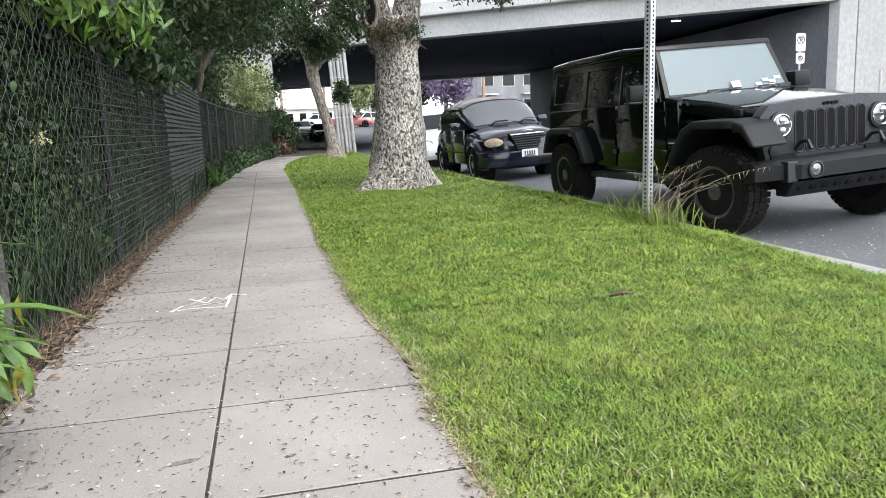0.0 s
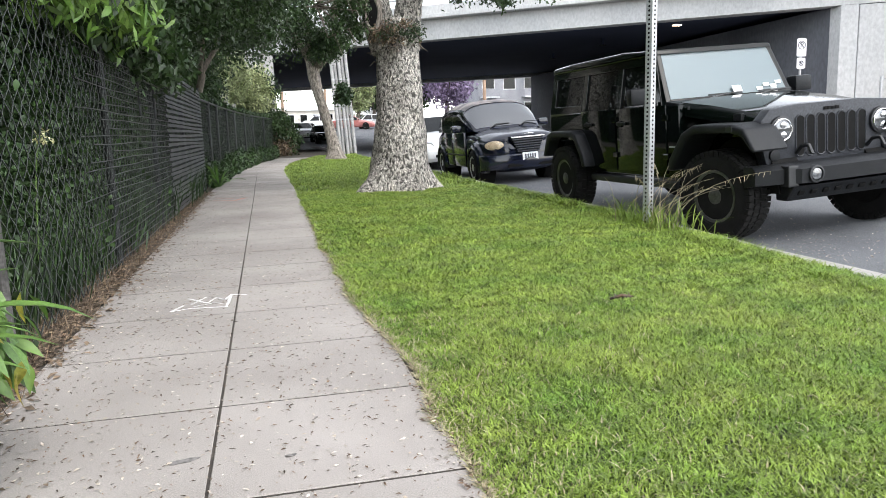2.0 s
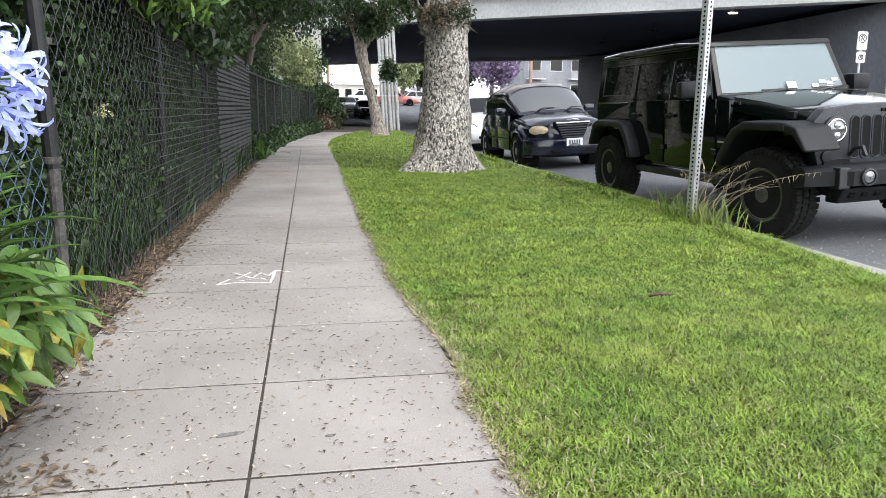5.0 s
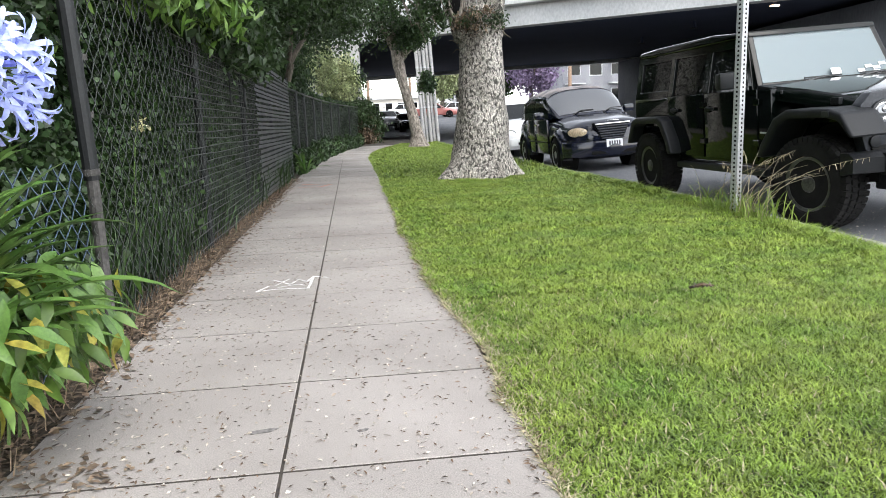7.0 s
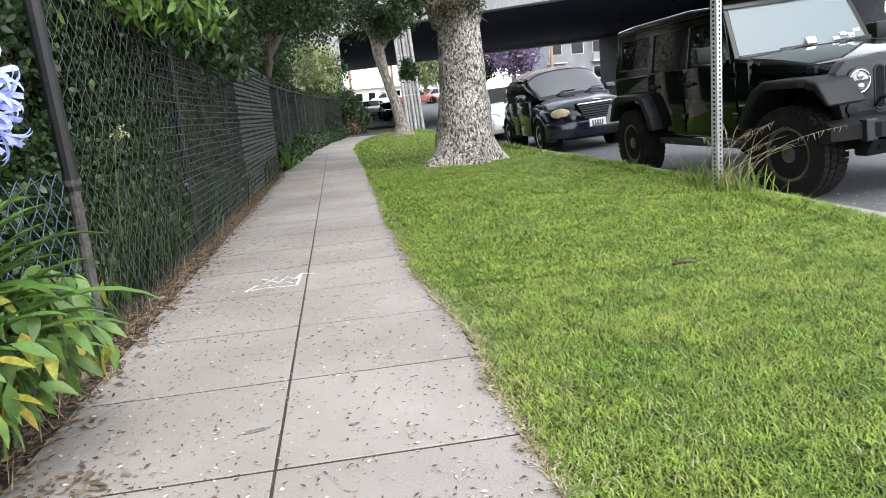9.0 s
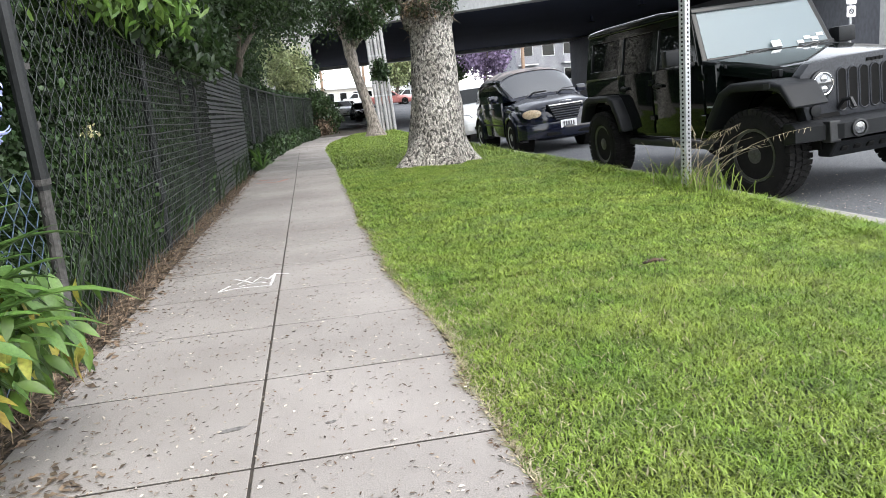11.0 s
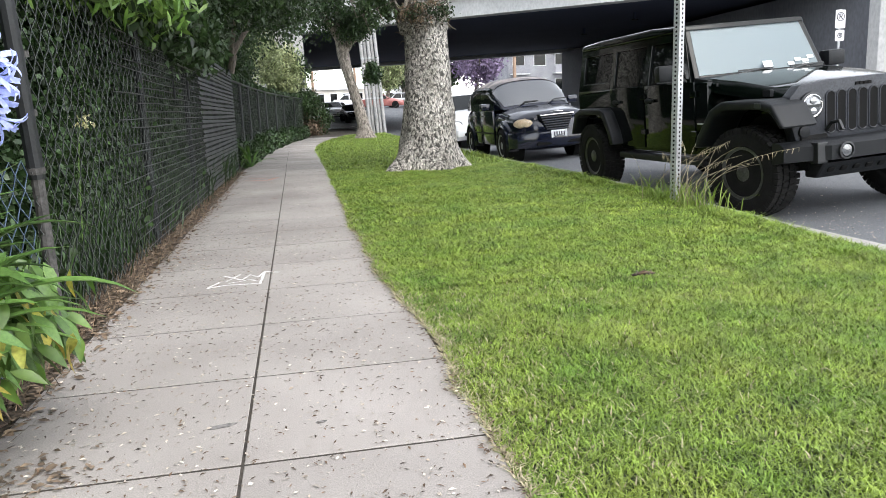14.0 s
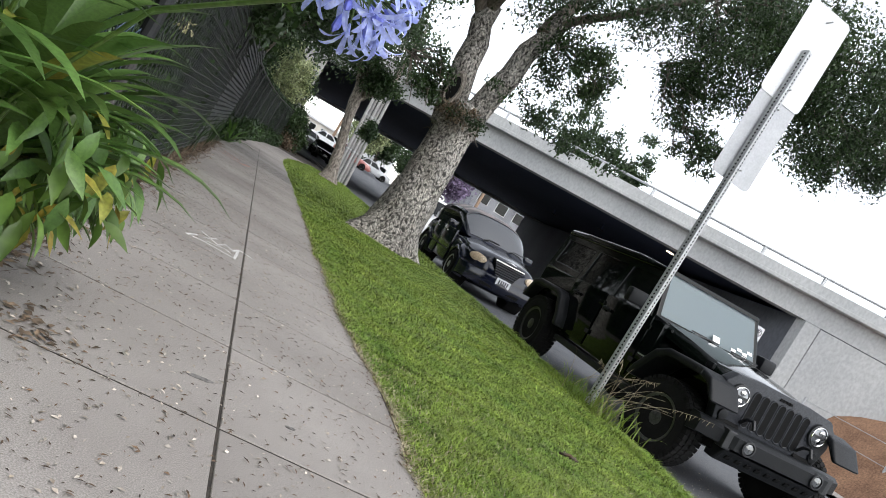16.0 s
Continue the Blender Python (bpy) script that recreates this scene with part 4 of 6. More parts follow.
def retro_carrier(m):
    car = thing("people_carrier", "dark navy retro people carrier with sun-faded roof", "car", m, "parked cars")
    FA, RA, R = -1.33, 1.29, 0.32

    def lower(y, v):
        w = np.interp(y, [-2.13, -2.08, -1.9, -1.5, -0.9, 0, 1.3, 1.8, 2.1, 2.13], [0.30, 0.55, 0.72, 0.79, 0.80, 0.81, 0.84, 0.80, 0.66, 0.5])
        zt = np.interp(y, [-2.13, -2.08, -1.95, -1.6, -0.95, 2.0, 2.13], [0.66, 0.82, 0.90, 0.96, 1.03, 1.06, 0.90])
        zl = np.interp(y, [-2.13, -1.9, 1.9, 2.13], [0.36, 0.2, 0.2, 0.36])
        a = v * 2 * math.pi
        return (float(w) * powed(math.cos(a), 0.5), y, float((zt + zl) / 2 + (zt - zl) / 2 * powed(math.sin(a), 0.62)))
    bm = patch(lower, -2.13, 2.13, 0, 1, 44, 40)
    bmesh.ops.remove_doubles(bm, verts=bm.verts[:], dist=0.0005)
    bmesh.ops.holes_fill(bm, edges=bm.edges[:])
    part("body", bm, PAINTNAVY, car, smooth=True)

    def cabin(y, v):
        zt = np.interp(y, [-1.02, -0.7, -0.36, -0.1, 0.3, 0.9, 1.5, 1.85, 2.08], [0.99, 1.28, 1.52, 1.575, 1.60, 1.595, 1.52, 1.36, 0.99])
        w = np.interp(y, [-1.02, -0.6, 0, 1.3, 2.08], [0.66, 0.75, 0.785, 0.79, 0.70])
        a = v * math.pi / 2
        return (float(w) * powed(math.sin(a), 0.72), y, 0.98 + float(zt - 0.98) * abs(math.cos(a)) ** 0.52)
    part("cabin", patch(cabin, -1.02, 2.08, -1, 1, 40, 30), PAINTNAVY, car, smooth=True)
    part("roof", patch(cabin, -0.34, 1.55, -0.60, 0.60, 20, 16, 0.004), FADED, car, "sun-faded peeling roof", smooth=True)
    part("windscreen", patch(cabin, -0.95, -0.40, -0.70, 0.70, 10, 16, 0.006), SCREEN, car, "windscreen mirroring sky and trees", smooth=True)
    part("rear_window", patch(cabin, 1.68, 1.95, -0.60, 0.60, 8, 12, 0.006), DARKGLASS, car, smooth=True)
    for s in (-1, 1):
        for ya, yb in ((-0.55, 0.26), (0.34, 1.05), (1.13, 1.52)):
            part("side_window", patch(cabin, ya, yb, s * 0.68, s * 0.955, 8, 6, 0.005), DARKGLASS, car, smooth=True)
        for ya, yb in ((-0.72, 0.27), (0.33, 1.02)):
            door = part("door", prism_bm([(ya, 0.30), (yb, 0.30), (yb, 0.98), (ya, 0.98)], "x", s * 0.77, s * 0.828, 0.02), PAINTNAVY, car, smooth=True)
            part("handle", box_bm(min(s * 0.82, s * 0.86), max(s * 0.82, s * 0.86), yb - 0.24, yb - 0.08, 0.86, 0.895, bevel=0.01), CHROME, door)
        part("wing_mirror", shift(box_bm(-0.10, 0.10, -0.06, 0.06, -0.07, 0.07, bevel=0.035), pose(s * 0.92, -0.52, 1.06)), PAINTNAVY, car, smooth=True)
        for ya, nm, out in ((FA, "front_wing", 0.86), (RA, "rear_wing", 0.87)):
            rings = []
            for x, rr in ((0.66, R + 0.17), (0.78, R + 0.16), (out - 0.02, R + 0.11), (out, R + 0.06), (out - 0.01, R + 0.035), (0.66, R + 0.035)):
                rings.append([(s * x, y, z) for y, z in arc(ya, R, rr, -12, 192, 22)])
            b = bmesh.new()
            vs = [[b.verts.new(p) for p in r] for r in rings]
            for p, q in zip(vs, vs[1:]):
                for i in range(len(p) - 1):
                    b.faces.new((p[i], p[i + 1], q[i + 1], q[i]))
            part(nm, b, PAINTNAVY, car, smooth=True)
            # The arch's shaded hollow is a flat black disc.
            part("arch_shade", prism_bm(arc(ya, R, R + 0.035, 0, 360, 24)[:-1], "x", s * 0.5, s * 0.822), HOLE, car)
            wheel(car, s * 0.775, ya, R, 0.19, R * 0.64, s, False, RIMSILVER, 5)
        b = lathe(bmesh.new(), [(-0.045, 0.01), (-0.04, 0.07), (-0.015, 0.115), (0.05, 0.125)], 24, "y")
        for v in b.verts:
            v.co.x *= 1.5
            v.co.z *= 0.72
        part("headlight", shift(b, pose(s * 0.60, -1.99, 0.72, 0, 0, s * 33)), AMBER, car, "yellowed oval headlight", smooth=True)
        part("trim_strip", box_bm(min(s * 0.82, s * 0.835), max(s * 0.82, s * 0.835), -0.7, 1.0, 0.52, 0.55, bevel=0.006), PLASTIC, car)
    b = bmesh.new()
    loft(b, [[(x, y0, 0.26), (x, y1, 0.28), (x, y1 - 0.03, 0.42), (x, y1, 0.54), (x, y0, 0.56)] for x, y0, y1 in ((-0.84, -1.80, -1.86), (-0.74, -1.9, -2.06), (-0.4, -1.95, -2.19), (0, -1.95, -2.23), (0.4, -1.95, -2.19), (0.74, -1.9, -2.06), (0.84, -1.80, -1.86))])
    part("bumper", b, PAINTNAVY, car, smooth=True)
    part("lower_grille", box_bm(-0.42, 0.42, -2.225, -2.1, 0.31, 0.37, bevel=0.01), HOLE, car)
    gr = part("grille", prism_bm([(-0.20, 0.56), (0.20, 0.56), (0.33, 0.86), (-0.33, 0.86)], "y", -2.16, -1.95, 0.02), HOLE, car)
    for i in range(7):
        k = (i + 0.5) / 7
        hw = 0.20 + 0.13 * k
        z = 0.56 + 0.30 * k
        part("bar", box_bm(-hw, hw, -2.178, -2.15, z - 0.012, z + 0.012, bevel=0.004), CHROME if i == 6 else PAINTNAVY, gr)
    b = bmesh.new()
    tube(b, [(-0.12, -2.17, 0.885), (0, -2.19, 0.895), (0.12, -2.17, 0.885)], [0.006, 0.02, 0.006], 6)
    part("badge", b, CHROME, car)
    pl = part("number_plate", box_bm(-0.15, 0.15, -2.245, -2.232, 0.42, 0.56, bevel=0.004), PLATE, car)
    for x in np.linspace(-0.09, 0.09, 5):
        part("bar", box_bm(x - 0.013, x + 0.013, -2.249, -2.2455, 0.45, 0.53), INK, pl)
    for x in (-0.35, 0.25):
        part("wiper", tube_bm([(x, -1.0, 1.03), (x + 0.15, -0.93, 1.10), (x + 0.42, -0.92, 1.10)], [0.012, 0.01, 0.008], 5), BLACKPIPE, car)
    return car


SCREEN = glass("mirroring_screen", (0.25, 0.28, 0.28), 0.02)
SCREEN.node_tree.nodes["Principled BSDF"].inputs["Coat Weight"].default_value = 1.0
SCREEN.node_tree.nodes["Principled BSDF"].inputs["IOR"].default_value = 2.3
SCREEN.node_tree.nodes["Mix Shader"].inputs[0].default_value = 0.8
retro_carrier(pose(4.60, 14.15, -0.087, 0, -3.5, 0))
saloon("white_saloon", "white saloon car parked behind the people carrier", pose(4.58, 20.2, -0.087, 0, -3.5, 0), PAINTWHITE, PAINTWHITE, LAMPGLASS, RIMSILVER, 4.6, 1.78, 1.45, -1.4, 1.35, 0.32, 0.86, 0.95, (-0.95, 1.75), (-0.1, 1.15))

# ---- signpost ----
def signpost():
    post = thing("sign_post", "perforated galvanised steel post with two plain sign backs", "sign", pose(3.286, 5.207, -0.03, 0, 0.6, 24))
    h, H = 0.034, 3.92
    bm = bmesh.new()
    box(bm, -h, h, -h, h, 0, H, bevel=0.006)
    part("post", bm, GALV, post)
    # Black discs on the solid faces draw the shaded holes.
    for nm, ax in (("front_perforation", 0), ("side_perforation", 1)):
        bm = bmesh.new()
        for i in range(int(H / 0.0375)):
            b = [(0.0105 * math.cos(a), 0.02 + i * 0.0375 + 0.0105 * math.sin(a)) for a in np.linspace(0, 2 * math.pi, 8, endpoint=False)]
            if ax == 0:
                prism(bm, b, "y", -h - 0.0012, -h + 0.004)
            else:
                prism(bm, b, "x", -h - 0.0012, -h + 0.004)
        tagged(part(nm, bm, HOLE, post), kind="stuff")
    return post


signpost()


def plate_bm(x0, x1, z0, z1, y, r=0.05, t=0.004):
    pts = []
    for cx, cz, a in ((x1 - r, z1 - r, 0), (x0 + r, z1 - r, 90), (x0 + r, z0 + r, 180), (x1 - r, z0 + r, 270)):
        pts += [(cx + r * math.cos(radians(a + k)), cz + r * math.sin(radians(a + k))) for k in (0, 30, 60, 90)]
    return prism_bm(pts, "y", y, y + t)


for label, z0, z1, w, y in (("upper blank aluminium back of a traffic sign", 3.37, 4.34, 0.50, 0.045), ("lower blank aluminium back of a traffic sign", 2.50, 3.40, 0.46, 0.052)):
    sign = thing("traffic_sign", label, "sign", pose(3.35, 5.207, 0))
    part("sign_plate", plate_bm(-w / 2 , w / 2, z0, z1, y), SIGNBACK if z0 > 3 else SHADEDSIGN, sign)
    for z in (z0 + 0.12, z1 - 0.12):
        part("bolt", tube_bm([(0, -0.045, z), (0, y + 0.01, z)], 0.008, 6), GALV, sign)

# no-parking sign by the far abutment
far_sign = thing("parking_sign", "white no-parking sign on a thin post by the abutment", "sign", pose(18.85, 22.9, 0))
part("post", box_bm(-0.03, 0.03, -0.03, 0.03, 0, 3.8), GALV, far_sign)
for z0, z1, w, letter in ((3.15, 3.78, 0.40, 0.34), (2.72, 3.10, 0.36, 0.2)):
    pl = part("sign_plate", plate_bm(-w / 2, w / 2, z0, z1, -0.045), PLATE, far_sign)
    zc = (z0 + z1) / 2 + (0.08 if letter > 0.3 else 0)
    ringb = bmesh.new()
    tube(ringb, [(letter * 0.42 * math.cos(a), -0.05, zc + letter * 0.42 * math.sin(a)) for a in np.linspace(0, 2 * math.pi, 21)], 0.014, 5, cap=False)
    tube(ringb, [(-letter * 0.3, -0.05, zc + letter * 0.3), (letter * 0.3, -0.05, zc - letter * 0.3)], 0.014, 5)
    part("ring", ringb, INK, pl)
    fc = bpy.data.curves.new("letter_p", "FONT")
    fc.body, fc.size, fc.extrude, fc.align_x, fc.align_y = "P", letter * 0.8, 0.004, "CENTER", "CENTER"
    tmp = bpy.data.objects.new("letter_p", fc)
    me = bpy.data.meshes.new_from_object(tmp)
    bpy.data.objects.remove(tmp)
    me.materials.append(INK)
    lo = new("letter", me)
    lo.parent = pl
    lo.matrix_local = pose(0, -0.05, zc, 90, 0, 0)

# ---- fence ----
FENCE_X, FENCE_H = -1.05, 1.68


def chain_link(name, pa, pb, height, material, parent, cell=0.058, r=0.0021, z0=0.03):
    """Zigzag wires woven between two points of the ground."""
    pa, pb = np.array(pa), np.array(pb)
    L = np.linalg.norm(pb - pa)
    d = (pb - pa) / L
    nrm = np.array([-d[1], d[0]])
    n, m = int(L / cell), int(height / cell)
    V, F = [], []
    k = np.arange(m + 1)
    off = 0
    for i in range(n):
        s = i * cell + ((k + i) % 2) * cell + np.where((k + i) % 2 == 0, -0.004, 0.004)
        z = z0 + k * cell
        depth = np.where(k % 2 == 0, 0.003, -0.003)
        c = pa[None, :] + d[None, :] * s[:, None] + nrm[None, :] * depth[:, None]
        P = np.column_stack([c, z])
        for dx, dz in ((-r, -r * 0.6), (r, -r * 0.6), (0, r * 1.2)):
            V.append(P + np.array([d[0] * dx + nrm[0] * dz, d[1] * dx + nrm[1] * dz, 0]))
        base = off + np.arange(m)
        step = m + 1
        for a, b in ((0, 1), (1, 2), (2, 0)):
            F.append(np.column_stack([base + a * step, base + b * step, base + 1 + b * step, base + 1 + a * step]))
        off += 3 * step
    return raw_mesh(name, np.concatenate(V), 4, np.concatenate(F), material, parent)


fence = thing("chain_link_fence", "black chain-link fence overgrown with ivy along the pavement", "fence")
tagged(chain_link("wire_mesh", (FENCE_X, 2.3), (FENCE_X - 0.092, 12.5), FENCE_H, WIRE, fence, r=0.003), kind="stuff")
tagged(chain_link("wire_mesh", (FENCE_X - 0.02, 1.2), (FENCE_X, 2.3), 0.8, BLUEWIRE, fence, r=0.003), "faded blue wire mesh", kind="stuff")
for y in (4.78, 7.05, 9.7, 12.5):
    part("post", tube_bm([(FENCE_X - 0.03 - 0.009 * (y - 2.3), y, -0.05), (FENCE_X - 0.03 - 0.009 * (y - 2.3), y, FENCE_H + 0.06)], 0.028, 10), BLACKPIPE, fence)
part("top_rail", tube_bm([(FENCE_X - 0.03, 2.3, FENCE_H), (FENCE_X - 0.122, 12.5, FENCE_H)], 0.021, 8), BLACKPIPE, fence)


def fence_x(y):
    return FENCE_X - 0.009 * (y - 2.3)


# flat slats woven level through the far bays, and level wires in the nearer one
for i in range(30):
    z = 0.05 + i * 0.0545
    ya = 7.85 + 0.08 * math.sin(i * 2.1)
    bm = bmesh.new()
    pts = [(ya + (12.46 - ya) * k / 12) for k in range(13)]
    loft(bm, [[(fence_x(y) + 0.012 + 0.004 * (-1) ** k, y, z + 0.006 * math.sin(i * 1.7 + y)), (fence_x(y) + 0.006 + 0.004 * (-1) ** k, y, z + 0.034 + 0.006 * math.sin(i * 1.7 + y)), (fence_x(y) + 0.003 + 0.004 * (-1) ** k, y, z + 0.034 + 0.006 * math.sin(i * 1.7 + y)), (fence_x(y) + 0.009 + 0.004 * (-1) ** k, y, z + 0.006 * math.sin(i * 1.7 + y))] for k, y in enumerate(pts)])
    part("slat", bm, SLAT, fence, "")
bm = bmesh.new()
for i in range(30):
    z = 0.06 + i * 0.0545
    tube(bm, [(fence_x(y) + 0.004, y, z + 0.005 * math.sin(i * 2.7 + y * 3)) for y in np.linspace(4.3 + 0.5 * math.sin(i * 1.9), 7.95, 12)], 0.0036, 4)
tagged(part("wire_mesh", bm, BLACKPIPE, fence), kind="stuff")
# a small framed panel in the mesh
part("panel_frame", tube_bm([(fence_x(6.0) + 0.02, 6.0, 1.10), (fence_x(6.0) + 0.02, 6.0, 1.42), (fence_x(6.9) + 0.02, 6.9, 1.42), (fence_x(6.9) + 0.02, 6.9, 1.10)], 0.012, 6), BLACKPIPE, fence)
gate_post = part("end_post", tube_bm([(FENCE_X, 2.36, -0.05), (FENCE_X, 2.34, 0.72)], 0.026, 10), STUB, fence, "rusty steel stub of the end post")
part("sleeve", tube_bm([(FENCE_X, 2.34, 0.70), (FENCE_X, 2.28, 1.3), (FENCE_X - 0.01, 2.2, 2.3)], 0.033, 10), BLACKPIPE, gate_post, "black plastic sleeve")
for z in (0.72, 0.95, 1.18):
    part("band", tube_bm([(FENCE_X, 2.335, z), (FENCE_X, 2.333, z + 0.025)], 0.038, 10), STUB, gate_post)
fence2 = thing("chain_link_fence", "low black chain-link fence further along the pavement", "fence")
pts2 = [(-1.2, 12.7), (-1.12, 16), (-0.95, 20), (-0.60, 25), (0.05, 30)]
for a, b in zip(pts2, pts2[1:]):
    tagged(chain_link("wire_mesh", a, b, 1.55, WIRE, fence2, cell=0.075, r=0.004), kind="stuff")
    part("top_rail", tube_bm([(*a, 1.58), (*b, 1.58)], 0.022, 8), BLACKPIPE, fence2)
    part("post", tube_bm([(*a, -0.05), (*a, 1.62)], 0.03, 10), BLACKPIPE, fence2)
    mid = ((a[0] + b[0]) / 2, (a[1] + b[1]) / 2)
    part("post", tube_bm([(*mid, -0.05), (*mid, 1.6)], 0.03, 10), BLACKPIPE, fence2)

# ---- hedge behind the fence ----
hedge = thing("ivy_hedge", "dense dark ivy and shrubs growing through the fence", "hedge")


def lumpy(name, x0, x1, y0, y1, z1, material, parent, seed=0.0, step=0.35):
    """A rough upright bank, standing in for foliage, that closes the view."""
    bm = bmesh.new()
    ys, zs = np.arange(y0, y1, step), np.arange(0, z1 + step, step)
    g = [[bm.verts.new((x1 + 0.22 * noise.noise((y * 1.3, z * 1.3, seed)), y, z)) for z in zs] for y in ys]
    h = [[bm.verts.new((x0, y, z)) for z in zs] for y in ys]
    for i in range(len(ys) - 1):
        for j in range(len(zs) - 1):
            bm.faces.new((g[i][j], g[i + 1][j], g[i + 1][j + 1], g[i][j + 1]))
        bm.faces.new((g[i][-1], g[i + 1][-1], h[i + 1][-1], h[i][-1]))
    for k in (0, -1):
        for j in range(len(zs) - 1):
            bm.faces.new((g[k][j], g[k][j + 1], h[k][j + 1], h[k][j]))
    return part(name, bm, material, parent)


lumpy("inner_shade", -3.6, -1.75, -3.0, 12.6, 2.9, DEEP, hedge)
n = 125000
yy = rng.uniform(-1.5, 12.4, n)
zz = rng.uniform(0.0, 2.3, n) ** 1.0
thick = 0.14 + 0.34 * np.array([noise.noise((a * 0.9, b * 1.1, 3.3)) for a, b in zip(yy, zz)])
xx = -1.17 - 0.009 * (yy - 2.3) - rng.uniform(0, 0.5, n) + np.minimum(thick * 0.22, 0.09)
keep = np.array([noise.noise((a * 2.2, b * 2.2, 8.0)) for a, b in zip(yy, zz)]) > -0.28
tagged(leaf_cloud("ivy_leaves", np.column_stack([xx, yy, zz])[keep], 0.046, 0.030, IVY, hedge, droop=0.6, face=np.array([0.5, -0.2, 0]), rounded=True), kind="stuff")
n = 70
p = np.column_stack([-1.05 + rng.normal(0, 0.02, n), rng.uniform(2.4, 8, n), rng.uniform(0.05, 1.7, n)])
tagged(leaf_cloud("stray_leaves", p, 0.055, 0.032, IVY, hedge, droop=0.5, rounded=True), kind="stuff")
# tufts of strap-like grass at the fence's foot
n = 1100
yy = rng.uniform(1.4, 12, n)
base = np.column_stack([-1.20 + rng.normal(0, 0.05, n), yy, np.zeros(n)])
tip = base + np.column_stack([rng.normal(0.03, 0.07, n), rng.normal(-0.03, 0.14, n), rng.uniform(0.12, 0.55, n)])
midp = (base + tip) / 2 + np.array([0, 0, 0.08])
wv = unit(np.column_stack([rng.normal(size=n), rng.normal(size=n), np.zeros(n)])) * 0.006
V = np.stack([base - wv, base + wv, midp + wv, midp - wv, tip], 1).reshape(-1, 3)
k = (np.arange(n) * 5)[:, None]
F = np.concatenate([k + np.array([[0, 1, 2]]), k + np.array([[0, 2, 3]]), k + np.array([[3, 2, 4]])], 1).reshape(-1, 3)
tagged(raw_mesh("weed", V, 3, F, IVY, hedge), kind="stuff")
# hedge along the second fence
lumpy("inner_shade", -4.5, -1.9, 12.7, 33, 2.4, DEEP, hedge, 5.0, 0.5)
n = 30000
yy = rng.uniform(12.6, 34, n)
xl = np.interp(yy, [p[1] for p in pts2], [p[0] for p in pts2])
p = np.column_stack([xl - 0.08 - rng.uniform(0, 0.9, n) ** 1.5, yy, rng.uniform(0, 1.75, n)])
tagged(leaf_cloud("ivy_leaves", p, 0.11, 0.08, IVY, hedge, droop=0.6, face=np.array([0.4, -0.4, 0])), kind="stuff")

n = 5200
yy = rng.uniform(12.8, 30, n)
xl = np.interp(yy, [p[1] for p in pts2], [p[0] for p in pts2])
lump = np.array([max(0.12, 0.42 + 0.5 * noise.noise((a * 0.9, 4.0, 1.0))) for a in yy])
p = np.column_stack([xl + rng.uniform(-0.02, 0.22, n), yy, lump * rng.uniform(0.05, 1.0, n)])
tagged(leaf_cloud("low_growth", p, 0.11, 0.06, IVY, hedge, droop=0.4, rounded=True), kind="stuff")


# ---- trees ----
def rough_trunk(bm, pts, radii, sides=20, amp=0.06, flare=None):
    """A trunk with lobes and bumps along points."""
    pts = [Vector(p) for p in pts]
    fine_p, fine_r = [], []
    for i in range(len(pts) - 1):
        for k in range(5):
            f = k / 5
            fine_p.append(pts[i].lerp(pts[i + 1], f))
            fine_r.append(radii[i] * (1 - f) + radii[i + 1] * f)
    fine_p.append(pts[-1]), fine_r.append(radii[-1])
    rings = []
    for p, r in zip(fine_p, fine_r):
        ring = []
        for a in np.linspace(0, 2 * math.pi, sides, endpoint=False):
            d = Vector((math.cos(a), math.sin(a), 0))
            q = r * (1 + amp * 1.4 * noise.noise(d * 1.6 + Vector((0, 0, p.z * 0.8))) + amp * 0.8 * noise.noise(d * 4 + Vector((p.x, p.y, p.z * 3))))
            if flare:
                q += flare * max(0, 1 - p.z / 0.55) ** 2 * (1 + 0.7 * math.cos(5 * a + 0.7))
            ring.append(p + d * q)
        rings.append(ring)
    loft(bm, rings)
    return bm


def limb_bm(a, b, r0, r1, wob=0.15, n=7):
    a, b = Vector(a), Vector(b)
    pts = [a.lerp(b, i / (n - 1)) + Vector((noise.noise(a * 3 + Vector((i, 0, 0))), noise.noise(a * 3 + Vector((0, i, 9))), 0.5 * noise.noise(b * 2 + Vector((i, 3, 0))))) * wob * (i > 0) for i in range(n)]
    return tube_bm(pts, list(np.linspace(r0, r1, n)), 10), pts


tree1 = thing("street_tree", "large street tree with pale mottled bark on the lawn", "tree")
part("trunk", rough_trunk(bmesh.new(), [(1.92, 10.72, -0.05), (1.97, 10.7, 0.3), (2.01, 10.7, 0.8), (2.01, 10.7, 1.4), (2.0, 10.7, 2.0), (1.98, 10.7, 2.35), (1.96, 10.7, 2.6)], [0.47, 0.455, 0.41, 0.355, 0.335, 0.37, 0.26], 44, 0.10, 0.19), BARK, tree1, smooth=True)
limbs1 = [((1.84, 10.7, 2.15), (1.5, 10.9, 4.2), 0.26, 0.17), ((2.12, 10.7, 2.15), (2.55, 10.6, 4.6), 0.23, 0.15), ((2.5, 10.6, 4.4), (4.6, 9.4, 6.2), 0.08, 0.03), ((2.4, 10.6, 4.2), (3.2, 11.8, 6.2), 0.12, 0.05), ((1.45, 10.9, 4.0), (-0.3, 10.5, 5.6), 0.13, 0.05), ((1.5, 10.9, 4.1), (1.2, 8.5, 5.8), 0.12, 0.04), ((4.4, 9.5, 5.8), (6.4, 8.6, 6.0), 0.05, 0.02), ((4.4, 9.5, 5.8), (5.0, 7.4, 6.2), 0.05, 0.02)]
